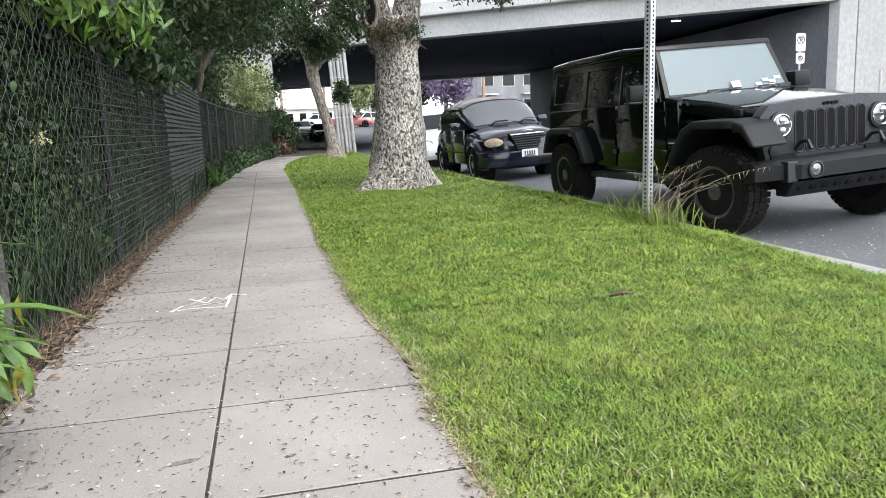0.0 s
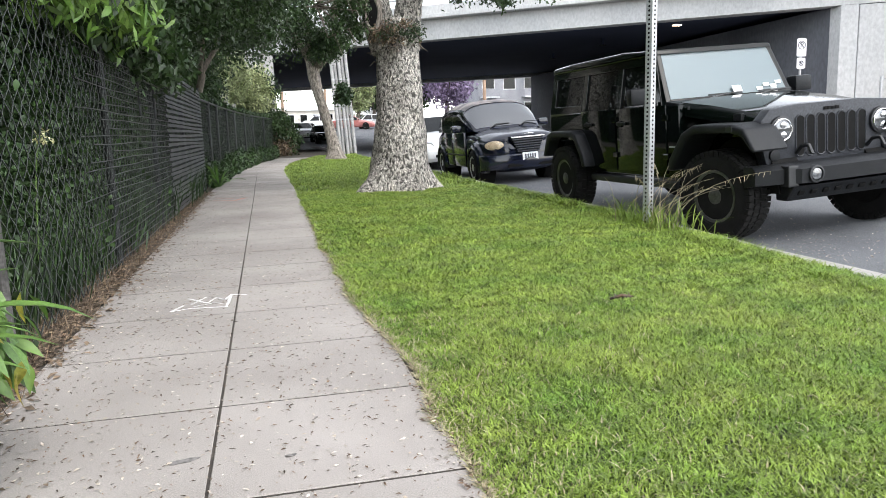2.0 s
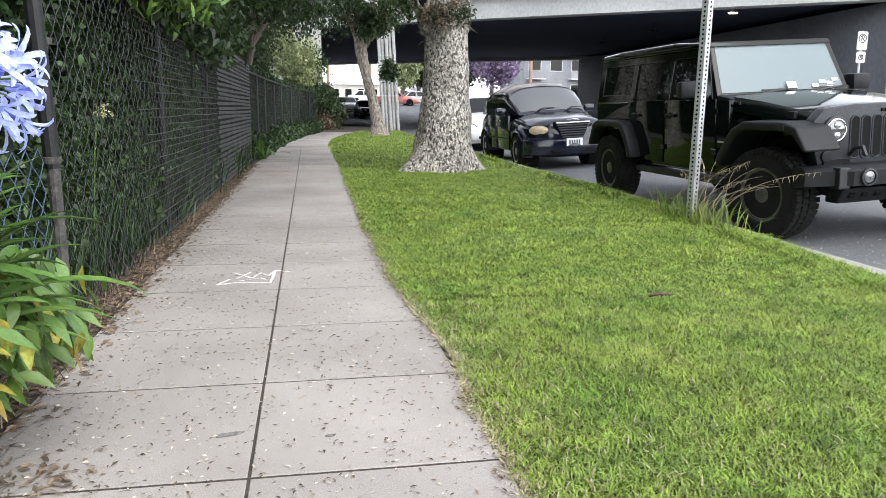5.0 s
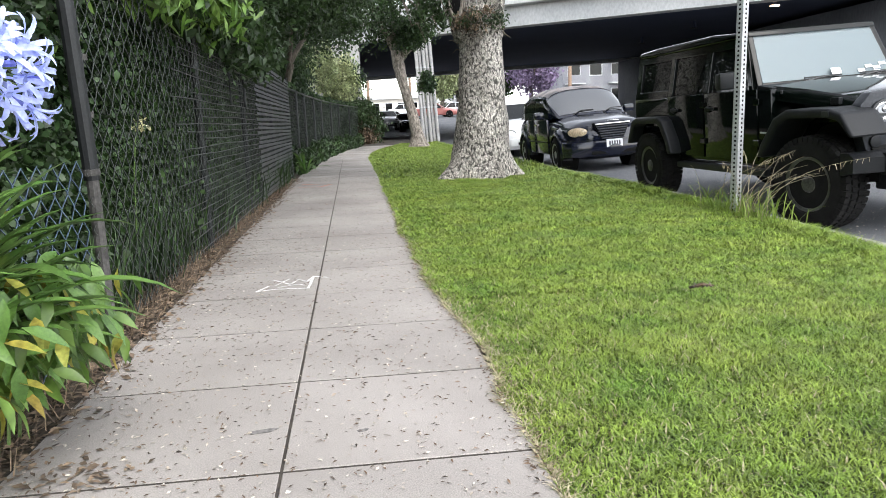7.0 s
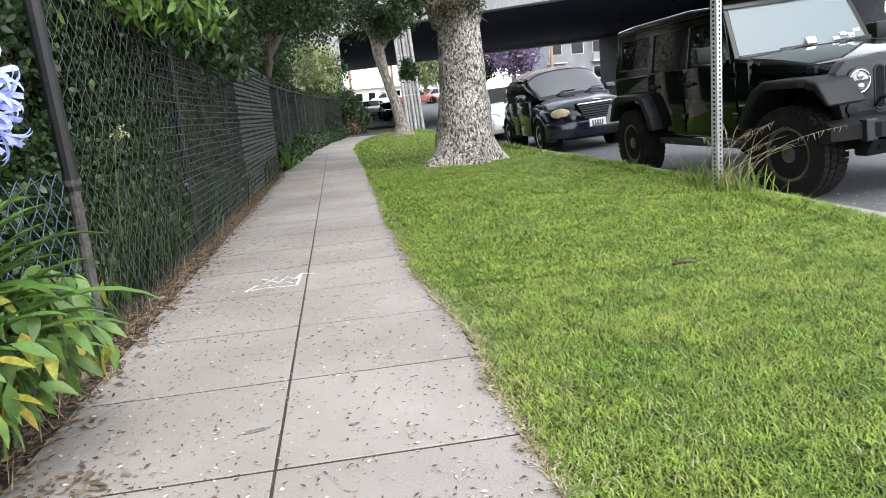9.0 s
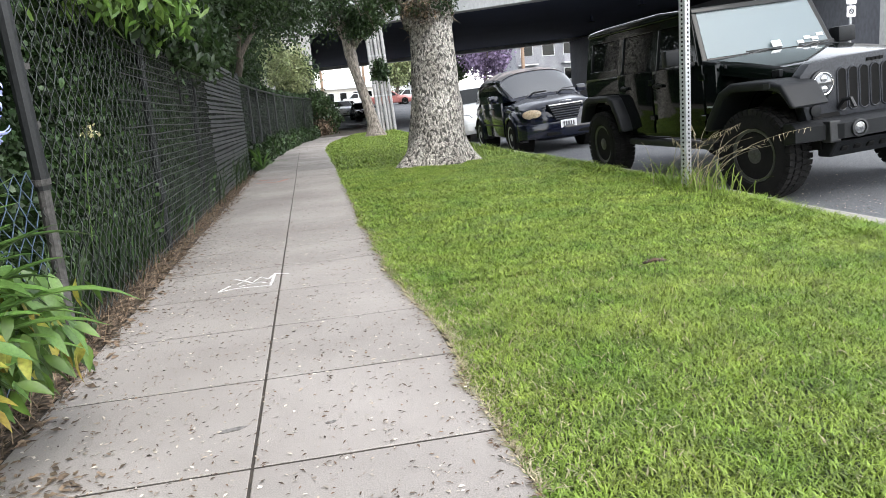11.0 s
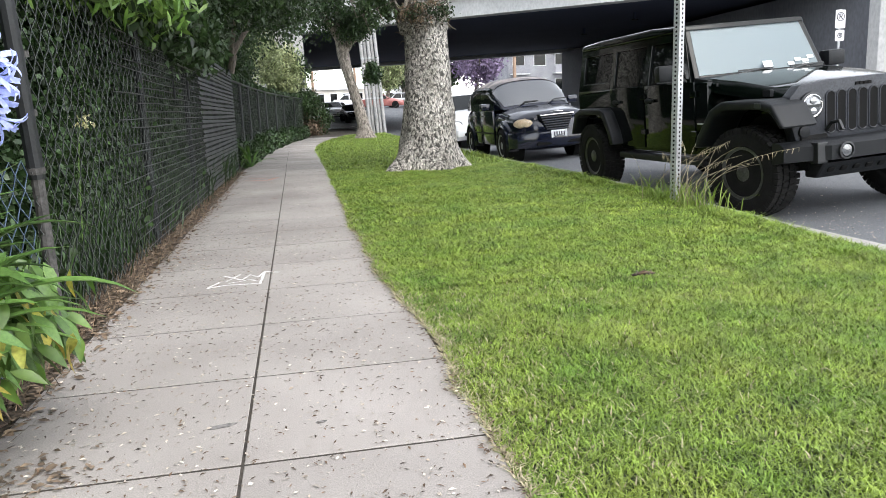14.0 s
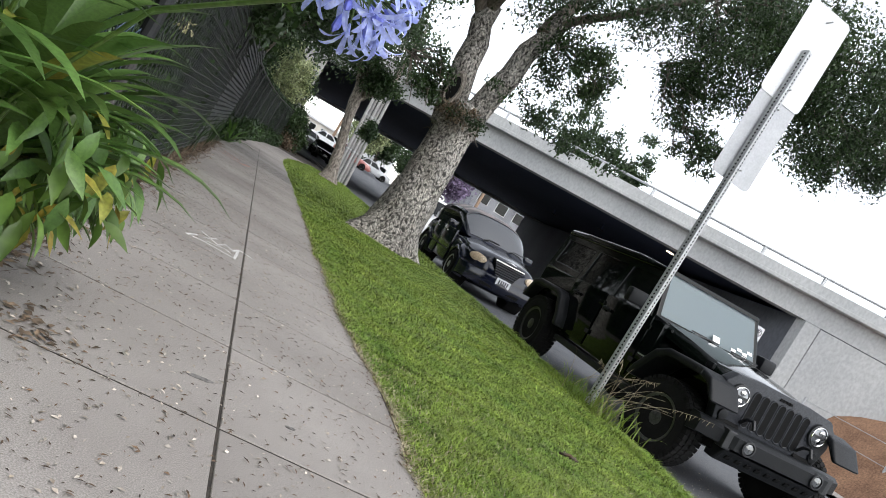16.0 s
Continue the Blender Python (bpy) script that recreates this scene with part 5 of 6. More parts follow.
for a, b, r0, r1 in limbs1:
    bm, _ = limb_bm(a, b, r0, r1, 0.12)
    part("limb", bm, BARK if r0 > 0.2 else DARKBARK, tree1, smooth=True)
bm = bmesh.new()
lathe(bm, [(0.06, 0.17), (-0.035, 0.13), (-0.02, 0.10), (0.04, 0.085), (0.05, 0.02)], 18, "y")
for v in bm.verts:
    v.co.x *= 0.8
    v.co.z *= 2.0
part("knot_hole", shift(bm, pose(1.60, 10.47, 2.66, 0, 0, -24)), GREYBARK, tree1, smooth=True)
# No real cavity: a black disc paints the shade inside the knot hole.
part("hollow", shift(lathe(bmesh.new(), [(0.0, 0.105), (-0.028, 0.10), (-0.03, 0.01)], 16, "y"), pose(1.60, 10.47, 2.66, 0, 0, -24) @ Matrix.Diagonal((0.8, 1, 2.0, 1))), HOLE, tree1, "trunk hollow, its shade drawn as a black disc")
bm = bmesh.new()
for i in range(130):
    a = rng.uniform(0, 2 * math.pi)
    z = 2.30 + rng.normal(0, 0.12)
    c = np.array([1.98 + 0.35 * math.cos(a), 10.7 + 0.35 * math.sin(a), z])
    e = c + np.array([0.05 * math.cos(a), 0.05 * math.sin(a), 0.0]) + rng.normal(0, 0.045, 3)
    tube(bm, [c, (c + e) / 2 + rng.normal(0, 0.03, 3), e], [0.012, 0.008, 0.004], 4)
tagged(part("collar_growth", bm, DARKBARK, tree1, "tangle of short dark shoots round the trunk"), kind="stuff")


def spray(name, specs, size, width, material, parent, droop=0.8, rounded=False):
    pts = [clumped(int(k), c, r, int(cl), sp) for k, c, r, cl, sp in specs]
    return tagged(leaf_cloud(name, np.concatenate(pts), size, width, material, parent, droop=droop, rounded=rounded), kind="stuff")


crown1 = [(2200, (3.2, 10.2, 3.0), (1.4, 0.8, 0.35), 50, 0.06), (4200, (3.0, 10.0, 3.95), (0.65, 0.7, 0.5), 40, 0.09), (4200, (4.7, 9.8, 4.65), (0.55, 0.8, 0.8), 40, 0.09), (1700, (5.4, 9.8, 3.95), (0.5, 0.6, 0.35), 22, 0.07), (7500, (7.8, 9.6, 5.25), (1.1, 1.2, 0.65), 60, 0.10), (1500, (1.2, 10.4, 2.6), (0.35, 0.5, 0.5), 22, 0.06), (16000, (4.6, 9.2, 5.6), (1.6, 1.8, 0.9), 90, 0.16), (17000, (6.4, 9.0, 5.5), (1.6, 1.6, 1.15), 110, 0.13), (9000, (6.2, 12.3, 7.9), (1.5, 1.3, 0.7), 60, 0.15), (9000, (8.2, 9.4, 6.5), (1.3, 1.4, 0.7), 60, 0.13), (12000, (2.2, 10.2, 5.2), (1.9, 1.8, 0.9), 60, 0.18), (12000, (-0.4, 10.0, 5.0), (1.8, 2.0, 1.3), 60, 0.2)]
spray("collar_leaves", [(1300, (1.98, 10.45, 2.36), (0.42, 0.2, 0.16), 40, 0.04)], 0.05, 0.028, LITTER, tree1)
spray("collar_leaves", [(900, (1.98, 10.42, 2.40), (0.46, 0.2, 0.2), 34, 0.05)], 0.055, 0.026, CANOPY, tree1)
spray("crown", crown1, 0.075, 0.034, CANOPY, tree1)
bm = bmesh.new()
for i in range(90):
    k = crown1[1 + i % 7]
    c = np.array(k[1]) + unit(rng.normal(size=3)) * np.array(k[2]) * 0.8
    a = np.array(k[1]) + np.array([-0.4, 0.3, 0.2])
    m1 = (a + c) / 2 + rng.normal(size=3) * 0.15
    tube(bm, [a, m1, c, c + np.array([0.1, 0, -0.25])], [0.014, 0.01, 0.007, 0.003], 4)
tagged(part("twig_work", bm, DARKBARK, tree1), kind="stuff")

tree2 = thing("street_tree", "slender leaning street tree beside the pavement", "tree")
part("trunk", rough_trunk(bmesh.new(), [(2.22, 26.2, -0.05), (2.18, 26.2, 0.5), (2.01, 26.2, 1.3), (1.75, 26.2, 2.2), (1.62, 26.2, 2.9), (1.53, 26.2, 3.4)], [0.30, 0.23, 0.19, 0.18, 0.21, 0.18], 16, 0.1, 0.1), GREYBARK, tree2, smooth=True)
for a, b, r0, r1 in [((1.63, 26.2, 3.1), (2.38, 26.0, 4.0), 0.16, 0.13), ((2.38, 26.0, 4.0), (2.48, 26, 6.5), 0.13, 0.06), ((1.53, 26.2, 3.3), (0.58, 26, 5.2), 0.17, 0.08), ((1.53, 26.2, 3.3), (1.28, 25, 5.6), 0.12, 0.06)]:
    bm, _ = limb_bm(a, b, r0, r1, 0.15)
    part("limb", bm, GREYBARK, tree2, smooth=True)
spray("crown", [(15000, (0.8, 25, 5.4), (2.4, 3, 1.7), 80, 0.25), (4000, (1.9, 25.8, 4.0), (0.9, 0.8, 0.6), 20, 0.14), (1500, (2.5, 25.9, 2.2), (0.35, 0.3, 0.4), 8, 0.1), (9000, (-0.9, 22, 4.6), (1.6, 3, 1.5), 50, 0.25)], 0.13, 0.07, CANOPY, tree2)

# trees behind the fence, hanging over it
for label, stems, blobs, mt, size in (
    ("broad dark tree behind the fence", [((-1.9, 8.5, 0), (-1.6, 8.6, 2.4), 0.10, 0.07), ((-1.6, 8.6, 2.4), (-0.6, 9.5, 3.6), 0.06, 0.03), ((-1.6, 8.6, 2.4), (-2.6, 8, 4), 0.06, 0.03)], [(9000, (-1.08, 6.6, 1.85), (0.25, 3.2, 0.32), 90, 0.10), (16000, (-0.6, 4.5, 4.3), (2.0, 4.0, 0.9), 90, 0.3), (14000, (-0.4, 12.0, 4.9), (2.0, 4.0, 0.9), 80, 0.3), (22000, (-1.7, 7.0, 2.9), (1.1, 3.2, 0.9), 120, 0.2), (14000, (-0.9, 11.5, 3.3), (1.1, 2.6, 0.8), 80, 0.2)], CANOPY, 0.10),
    ("multi-stemmed dark tree behind the far fence", [((-1.6, 15, 0), (-1.3, 15.2, 2.2), 0.09, 0.07), ((-1.3, 15.2, 2.2), (-0.3, 16, 3.8), 0.06, 0.03), ((-1.5, 15, 1.0), (-2.2, 15, 3.4), 0.07, 0.04), ((-1.3, 15.2, 2.0), (-1.1, 14.3, 3.6), 0.05, 0.03)], [(22000, (-0.8, 16, 3.9), (1.6, 3.2, 1.2), 110, 0.22), (9000, (-1.8, 19, 2.5), (0.8, 4, 0.9), 60, 0.2)], CANOPY, 0.11),
):
    tr = thing("garden_tree", label, "tree")
    for a, b, r0, r1 in stems:
        bm, _ = limb_bm(a, b, r0, r1, 0.1)
        part("stem", bm, DARKBARK, tr, smooth=True)
    spray("crown", blobs, size, size * 0.5, mt, tr)
tall = thing("garden_tree", "tall dense dark trees behind the fence", "tree")
for a, b, r0, r1 in (((-3.4, 2.0, 0), (-3.0, 2.4, 5.0), 0.16, 0.08), ((-3.3, 7.0, 0), (-2.9, 6.6, 5.4), 0.17, 0.08), ((-3.2, 13.0, 0), (-2.8, 12.6, 5.6), 0.17, 0.08), ((-3.4, -1.5, 0), (-3.0, -1.2, 5.0), 0.15, 0.08)):
    bm, _ = limb_bm(a, b, r0, r1, 0.15)
    part("stem", bm, DARKBARK, tall, smooth=True)
spray("crown", [(16000, (-3.0, 2.2, 4.8), (1.3, 2.6, 2.0), 120, 0.22), (18000, (-2.9, 7.0, 5.2), (1.4, 3.0, 2.2), 130, 0.22), (16000, (-2.7, 12.6, 5.4), (1.4, 3.0, 2.2), 120, 0.24), (12000, (-3.0, -1.6, 4.6), (1.3, 2.2, 2.0), 100, 0.22)], 0.15, 0.08, CANOPY, tall)
climber = thing("climber", "pale green climber over the bridge abutment", "climber")
spray("leaves", [(5200, (-0.75, 30.5, 2.5), (0.75, 1.2, 1.5), 60, 0.16), (2500, (-1.4, 28.0, 3.2), (0.7, 1.6, 1.0), 40, 0.18)], 0.15, 0.09, PALELEAF, climber)
shrub = thing("overhanging_shrub", "shrub with fresh green lance-shaped leaves over the fence", "shrub")
part("stem", tube_bm([(-1.7, 3.2, 0), (-1.6, 3.3, 1.4), (-1.3, 3.6, 2.0), (-0.95, 4.0, 2.1)], [0.04, 0.035, 0.02, 0.008], 6), DARKBARK, shrub)
spray("leaves", [(1300, (-1.0, 4.2, 1.74), (0.25, 1.5, 0.17), 60, 0.07), (9000, (-1.9, 3.0, 2.1), (0.6, 2.0, 0.6), 70, 0.16), (700, (-0.95, 4.6, 1.92), (0.3, 0.7, 0.14), 18, 0.06)], 0.12, 0.040, BRIGHTLEAF, shrub, droop=1.4, rounded=True)
bush = thing("dry_bush", "brown and green bush against the bridge abutment", "bush")
spray("leaves", [(5000, (0.5, 34.5, 0.9), (0.7, 1.5, 1.0), 40, 0.16), (3500, (-0.3, 33, 2.0), (0.9, 1.5, 1.6), 40, 0.2)], 0.16, 0.09, CANOPY, bush)
spray("dry_leaves", [(1800, (0.35, 33.6, 0.5), (0.6, 0.8, 0.5), 20, 0.13)], 0.16, 0.09, LITTER, bush)

# ---- plants at the near end of the fence ----
def strap_leaf(base, az, length, width, rise, droop, seg=9):
    """An arching strap leaf with a folded midrib."""
    bm = bmesh.new()
    d = Vector((math.cos(az), math.sin(az), 0))
    s = Vector((-d.y, d.x, 0))
    p, ang = Vector(base), rise
    rows = []
    for i in range(seg + 1):
        f = i / seg
        w = width * (0.75 + 0.5 * f if f < 0.5 else 1.0) * (1 - max(0, (f - 0.55) / 0.45) ** 2.2) + 0.0006
        t = d * math.cos(ang) + Vector((0, 0, 1)) * math.sin(ang)
        nrm = s.cross(t)
        rows.append([bm.verts.new(p - s * w / 2 - nrm * w * 0.16), bm.verts.new(p + Vector((0, 0, 0))), bm.verts.new(p + s * w / 2 - nrm * w * 0.16)])
        p = p + t * (length / seg)
        ang -= droop / seg * (0.5 + f)
    for a, b in zip(rows, rows[1:]):
        for i in (0, 1):
            bm.faces.new((a[i], a[i + 1], b[i + 1], b[i]))
    return bm


def agapanthus(base, n, reach, label, hub=0.04, bend=(45, 105)):
    plant = thing("agapanthus", label, "plant", pose(*base))
    for i in range(n):
        az = rng.uniform(-math.pi, math.pi)
        r = rng.uniform(0.0, 0.08)
        m = YELLOWLEAF if rng.uniform() < 0.045 else STRAP
        part("leaf", strap_leaf((r * math.cos(az), r * math.sin(az), hub * rng.uniform(0.5, 1.0)), az + rng.normal(0, 0.25), reach * rng.uniform(0.65, 1.15), rng.uniform(0.040, 0.062), radians(rng.uniform(25, 82)), radians(rng.uniform(*bend))), m, plant, "yellowing leaf" if m is YELLOWLEAF else "", smooth=True)
    return plant


plant1 = agapanthus((-1.0, 1.0, 0), 120, 0.50, "agapanthus with long green strap leaves and blue flowers", 0.50, (50, 100))
for i in range(14):
    a = rng.uniform(0, 2 * math.pi)
    part("stalk", tube_bm([(0.07 * math.cos(a), 0.07 * math.sin(a), -0.02), (0.05 * math.cos(a), 0.05 * math.sin(a), 0.45)], [0.018, 0.012], 6), STEM, plant1)
agapanthus((-1.12, 1.35, 0), 40, 0.42, "agapanthus clump with arching green leaves at the fence", 0.3)
agapanthus((-1.12, 0.50, 0), 60, 0.46, "agapanthus clump with arching green leaves beside the pavement", 0.62, (40, 80))
agapanthus((-0.98, 13.0, 0), 22, 0.6, "small clump of strap leaves between the two fences")


def umbel(parent, stem_pts, centre, radius, florets, axis):
    """A blue flower head on its stem; coordinates in the parent's space."""
    st = part("flower_stem", tube_bm(stem_pts, [0.0048] * len(stem_pts), 8), STEM, parent, smooth=True)
    c = Vector(centre)
    axis = Vector(axis).normalized()
    for i in range(florets):
        d = Vector(rng.normal(size=3)).normalized()
        if d.dot(axis) < -0.55:
            d = (d + 1.2 * axis).normalized()
        tip = c + d * radius * rng.uniform(0.55, 0.72)
        pd = (d + Vector((0, 0, -0.35))).normalized()
        bm = bmesh.new()
        tube(bm, [c, (c + tip) / 2 + Vector((0, 0, 0.006)), tip], 0.0014, 4)
        part("pedicel", bm, STEM, st)
        bm = bmesh.new()
        bud = rng.uniform() < 0.25
        s = pd.cross(Vector((0, 0, 1)) if abs(pd.z) < 0.9 else Vector((1, 0, 0))).normalized()
        w = pd.cross(s)
        L = radius * rng.uniform(0.40, 0.52)
        if bud:
            tube(bm, [tip, tip + pd * L * 0.3, tip + pd * L * 0.75, tip + pd * L], [0.002, 0.006, 0.006, 0.001], 6)
        else:
            tube(bm, [tip, tip + pd * L * 0.5], [0.002, 0.005], 6)
            for k in range(6):
                a = 2 * math.pi * k / 6 + rng.uniform(-0.1, 0.1)
                o = s * math.cos(a) + w * math.sin(a)
                t = s * -math.sin(a) + w * math.cos(a)
                curl = rng.uniform(0.8, 1.2)
                line = [(0.40, 0.004, 0.0018), (0.62, 0.009, 0.0036), (0.85, 0.018, 0.0046), (0.98, 0.028, 0.0044), (0.98, 0.036, 0.0030), (0.94, 0.040, 0.0008)]
                rows = []
                for g, r, hw in line:
                    c0 = tip + pd * L * g + o * r * curl
                    rows.append([bm.verts.new(q) for q in (c0 - t * hw, c0 - pd * hw * 0.45 - o * hw * 0.2, c0 + t * hw)])
                for ra, rb in zip(rows, rows[1:]):
                    for j in (0, 1):
                        bm.faces.new((ra[j], ra[j + 1], rb[j + 1], rb[j]))
        part("bud" if bud else "floret", bm, BUDBLUE if bud else BLUEPETAL, st, smooth=True)


def local(p, base=(-1.0, 1.0, 0)):
    return tuple(np.array(p) - np.array(base))


umbel(plant1, [local(p) for p in ((-0.98, 0.95, 0.05), (-0.93, 0.82, 0.5), (-0.74, 0.58, 0.80), (-0.465, 0.26, 0.955))], local((-0.455, 0.25, 0.965)), 0.082, 44, (0.5, -0.2, 0.8))
umbel(plant1, [local(p) for p in ((-1.0, 0.93, 0.05), (-0.99, 0.78, 0.5), (-0.90, 0.45, 0.88), (-0.74, 0.13, 1.035))], local((-0.735, 0.12, 1.045)), 0.078, 34, (0.3, -0.4, 0.8))

# cream flower spike in front of the mesh
spike = thing("cream_flower", "small cream flower spike hanging before the fence", "flower")
bm = bmesh.new()
tube(bm, [(-1.16, 3.2, 0.3), (-1.12, 3.16, 0.7), (-1.08, 3.14, 0.94)], 0.004, 5)
part("stem", bm, STEM, spike)
for i in range(16):
    p = Vector((-1.06, 3.14, 0.92)) + Vector(rng.normal(size=3)) * 0.022
    bm = bmesh.new()
    for k in range(4):
        d = Vector(rng.normal(size=3)).normalized()
        s = d.cross(Vector((0.3, 0.5, 0.8))).normalized()
        vs = [bm.verts.new(q) for q in (p, p + d * 0.014 + s * 0.005, p + d * 0.026, p + d * 0.014 - s * 0.005)]
        bm.faces.new(vs)
    part("petal", bm, CREAM, spike)

# low shrub with drooping pointed leaves
def pointed_leaf(L, W):
    bm = bmesh.new()
    rows = []
    for f, w in ((0, 0.05), (0.25, 0.85), (0.5, 1.0), (0.75, 0.6), (1.0, 0.02)):
        x, z = L * f, -L * 0.28 * f * f
        rows.append([bm.verts.new((x, -W / 2 * w, z + 0.14 * W * w)), bm.verts.new((x, 0, z)), bm.verts.new((x, W / 2 * w, z + 0.14 * W * w))])
    for a, b in zip(rows, rows[1:]):
        for i in (0, 1):
            bm.faces.new((a[i], a[i + 1], b[i + 1], b[i]))
    return bm


nandina = thing("low_shrub", "low shrub with drooping yellow-green pointed leaves", "shrub")
proto = [part("leaf", pointed_leaf(L, W), m, nandina, smooth=True) for L, W, m in ((0.10, 0.034, BRIGHTLEAF), (0.085, 0.03, BRIGHTLEAF), (0.09, 0.032, YELLOWLEAF), (0.11, 0.036, STRAP))]
for i in range(420):
    src = proto[int(rng.choice([0, 1, 3, 0, 3, 1, 3, 2]))] if i >= 4 else proto[i]
    ob = src if i < 4 else new("leaf", src.data)
    ob.parent = nandina
    y = rng.uniform(0.80, 1.50)
    ob.matrix_local = pose(-0.86 + rng.normal(0.02, 0.07), y, rng.uniform(0.27, 0.55), rng.normal(0, 25), rng.normal(48, 22), rng.normal(-25, 70))
for i in range(9):
    y = rng.uniform(0.75, 1.35)
    part("stem", tube_bm([(-1.0, y, 0), (-0.98, y + 0.03, 0.25), (-0.92, y + rng.normal(0, 0.05), 0.5)], [0.006, 0.005, 0.003], 5), STEM, nandina)

# ---- beyond the bridge ----
bm = bmesh.new()
prof = [(52, -0.125), (62, 0.2), (75, 1.3), (95, 1.9), (260, 2.2)]
rows = [(bm.verts.new((-60, y, z)), bm.verts.new((90, y, z))) for y, z in prof]
for (a, b), (c, d) in zip(rows, rows[1:]):
    bm.faces.new((a, b, d, c))
tagged(mesh_ob("far_road", bm, ASPHALT), "pale street rising beyond the bridge", "road", kind="structure")


def rise(y):
    return float(np.interp(y, [p[0] for p in prof], [p[1] for p in prof]))


far_cars = [("red_saloon", "red saloon car parked beyond the bridge", 8.2, 76, REDCAR, 80), ("white_hatchback", "white car parked beyond the bridge", 5.6, 80, PAINTWHITE, 85), ("grey_saloon", "grey saloon car beyond the bridge", 10.8, 78, GALV, 95), ("white_van", "white car standing at the far kerb", 2.6, 66, PAINTWHITE, 10), ("black_pickup", "black car on the street beyond the bridge", 4.2, 62, PAINTBLACK, 5)]
for nm, lb, x, y, paint, turn in far_cars:
    saloon(nm, lb, pose(x, y, rise(y), 0, 0, turn), paint, paint, LAMPGLASS, RIMSILVER, 4.5, 1.78, 1.48, -1.35, 1.35, 0.32, 0.86, 0.95, (-0.95, 1.75), (-0.1, 1.15))


def block_of_flats(x0, x1, y0, y1, z0, storeys, label, wall_mat, bays):
    b = thing("apartment_building", label, "building")
    h = 3.0 * storeys
    part("wall", box_bm(x0, x1, y0, y1, z0, z0 + h), wall_mat, b)
    part("roof", box_bm(x0 - 0.4, x1 + 0.4, y0 - 0.4, y1 + 0.4, z0 + h, z0 + h + 0.35), WHITETRIM, b)
    w = (x1 - x0) / bays
    for i in range(bays):
        for j in range(storeys):
            xa, za = x0 + w * (i + 0.2), z0 + 3.0 * j + 0.9
            win = part("window", box_bm(xa, xa + w * 0.6, y0 - 0.05, y0 + 0.02, za, za + 1.5), WHITETRIM, b)
            part("pane", box_bm(xa + 0.1, xa + w * 0.6 - 0.1, y0 - 0.07, y0 - 0.052, za + 0.1, za + 1.4), DARKGLASS, win)
            if i % 2 == 0 and j > 0:
                bal = part("balcony", box_bm(xa - 0.3, xa + w * 0.6 + 0.3, y0 - 1.2, y0 - 0.02, za - 1.0, za - 0.85), WHITETRIM, b)
                part("railing", box_bm(xa - 0.3, xa + w * 0.6 + 0.3, y0 - 1.2, y0 - 1.15, za - 0.85, za + 0.1), GREYSTUCCO, bal)
    return b


block_of_flats(25, 44, 88, 100, 1.8, 4, "grey apartment building with white balconies beyond the bridge", GREYSTUCCO, 7)
block_of_flats(0, 13, 128, 138, 2.0, 1, "low pale building at the end of the street", STUCCO, 6)
block_of_flats(12, 22, 135, 145, 2.0, 2, "low white shop building far down the street", WHITETRIM, 4)


def far_tree(x, y, h, r, material, label):
    t = thing("street_tree", label, "tree")
    z = rise(y)
    part("trunk", tube_bm([(x, y, z), (x + 0.2, y, z + h * 0.3), (x - 0.1, y, z + h * 0.5)], [0.3, 0.22, 0.16], 8), DARKBARK, t, smooth=True)
    for a in range(4):
        bm, _ = limb_bm((x, y, z + h * 0.4), (x + r * 0.6 * math.cos(a * 1.6), y + r * 0.6 * math.sin(a * 1.6), z + h * 0.75), 0.12, 0.05, 0.3)
        part("limb", bm, DARKBARK, t)
    spray("crown", [(4500, (x, y, z + h * 0.68), (r, r, h * 0.33), 45, 0.4)], 0.42, 0.24, material, t)


for x, y, h, r, m, lb in ((18.5, 78, 7, 3.4, PURPLE, "jacaranda tree in purple bloom beyond the bridge"), (15.5, 82, 5, 2.6, CANOPY, "small green street tree beyond the bridge"), (10.5, 92, 6, 2.6, PALELEAF, "light green street tree far down the street"), (-6, 90, 8, 4, CANOPY, "broad green tree far down the street"), (13.0, 96, 6, 2.5, CANOPY, "green tree at the far crossing")):
    far_tree(x, y, h, r, m, lb)
for x, y, h, r, lb in ((28.0, 75, 20, 2.2, "tall tree top showing over the bridge rail"), (31.5, 76, 19.5, 2.0, "tree top showing over the bridge rail"), (35.0, 75, 20.5, 2.4, "broad tree top showing over the bridge rail")):
    far_tree(x, y, h, r, CANOPY, lb)
for x, y in ((21.2, 72), (7.2, 100), (1.5, 95)):
    pole = thing("utility_pole", "brown wooden utility pole beyond the bridge", "pole")
    part("shaft", tube_bm([(x, y, rise(y)), (x, y, 10)], [0.2, 0.15], 8), WOODPOLE, pole)
    part("crossarm", box_bm(x - 1.1, x + 1.1, y - 0.06, y + 0.06, 8.8, 8.95), WOODPOLE, pole)
# conduits beside the abutment
bundle = thing("utility_conduits", "bundle of pale grey conduits rising beside the abutment", "pipes")
for i in range(5):
    x = 2.56 + i * 0.16
    part("conduit", tube_bm([(x + 0.35, 31.8 + 0.1 * (i % 2), -0.05), (x + 0.12, 31.8 + 0.1 * (i % 2), 4.0), (x - 0.12, 31.8 + 0.1 * (i % 2), 8.0)], 0.074, 10), CONDUIT, bundle, smooth=True)
    for z in (1.5, 3.2, 4.9):
        part("strap", tube_bm([(x + 0.35 - 0.0575 * z, 31.8 + 0.1 * (i % 2), z), (x + 0.348 - 0.0575 * z, 31.8 + 0.1 * (i % 2), z + 0.06)], 0.082, 10), GALV, bundle)

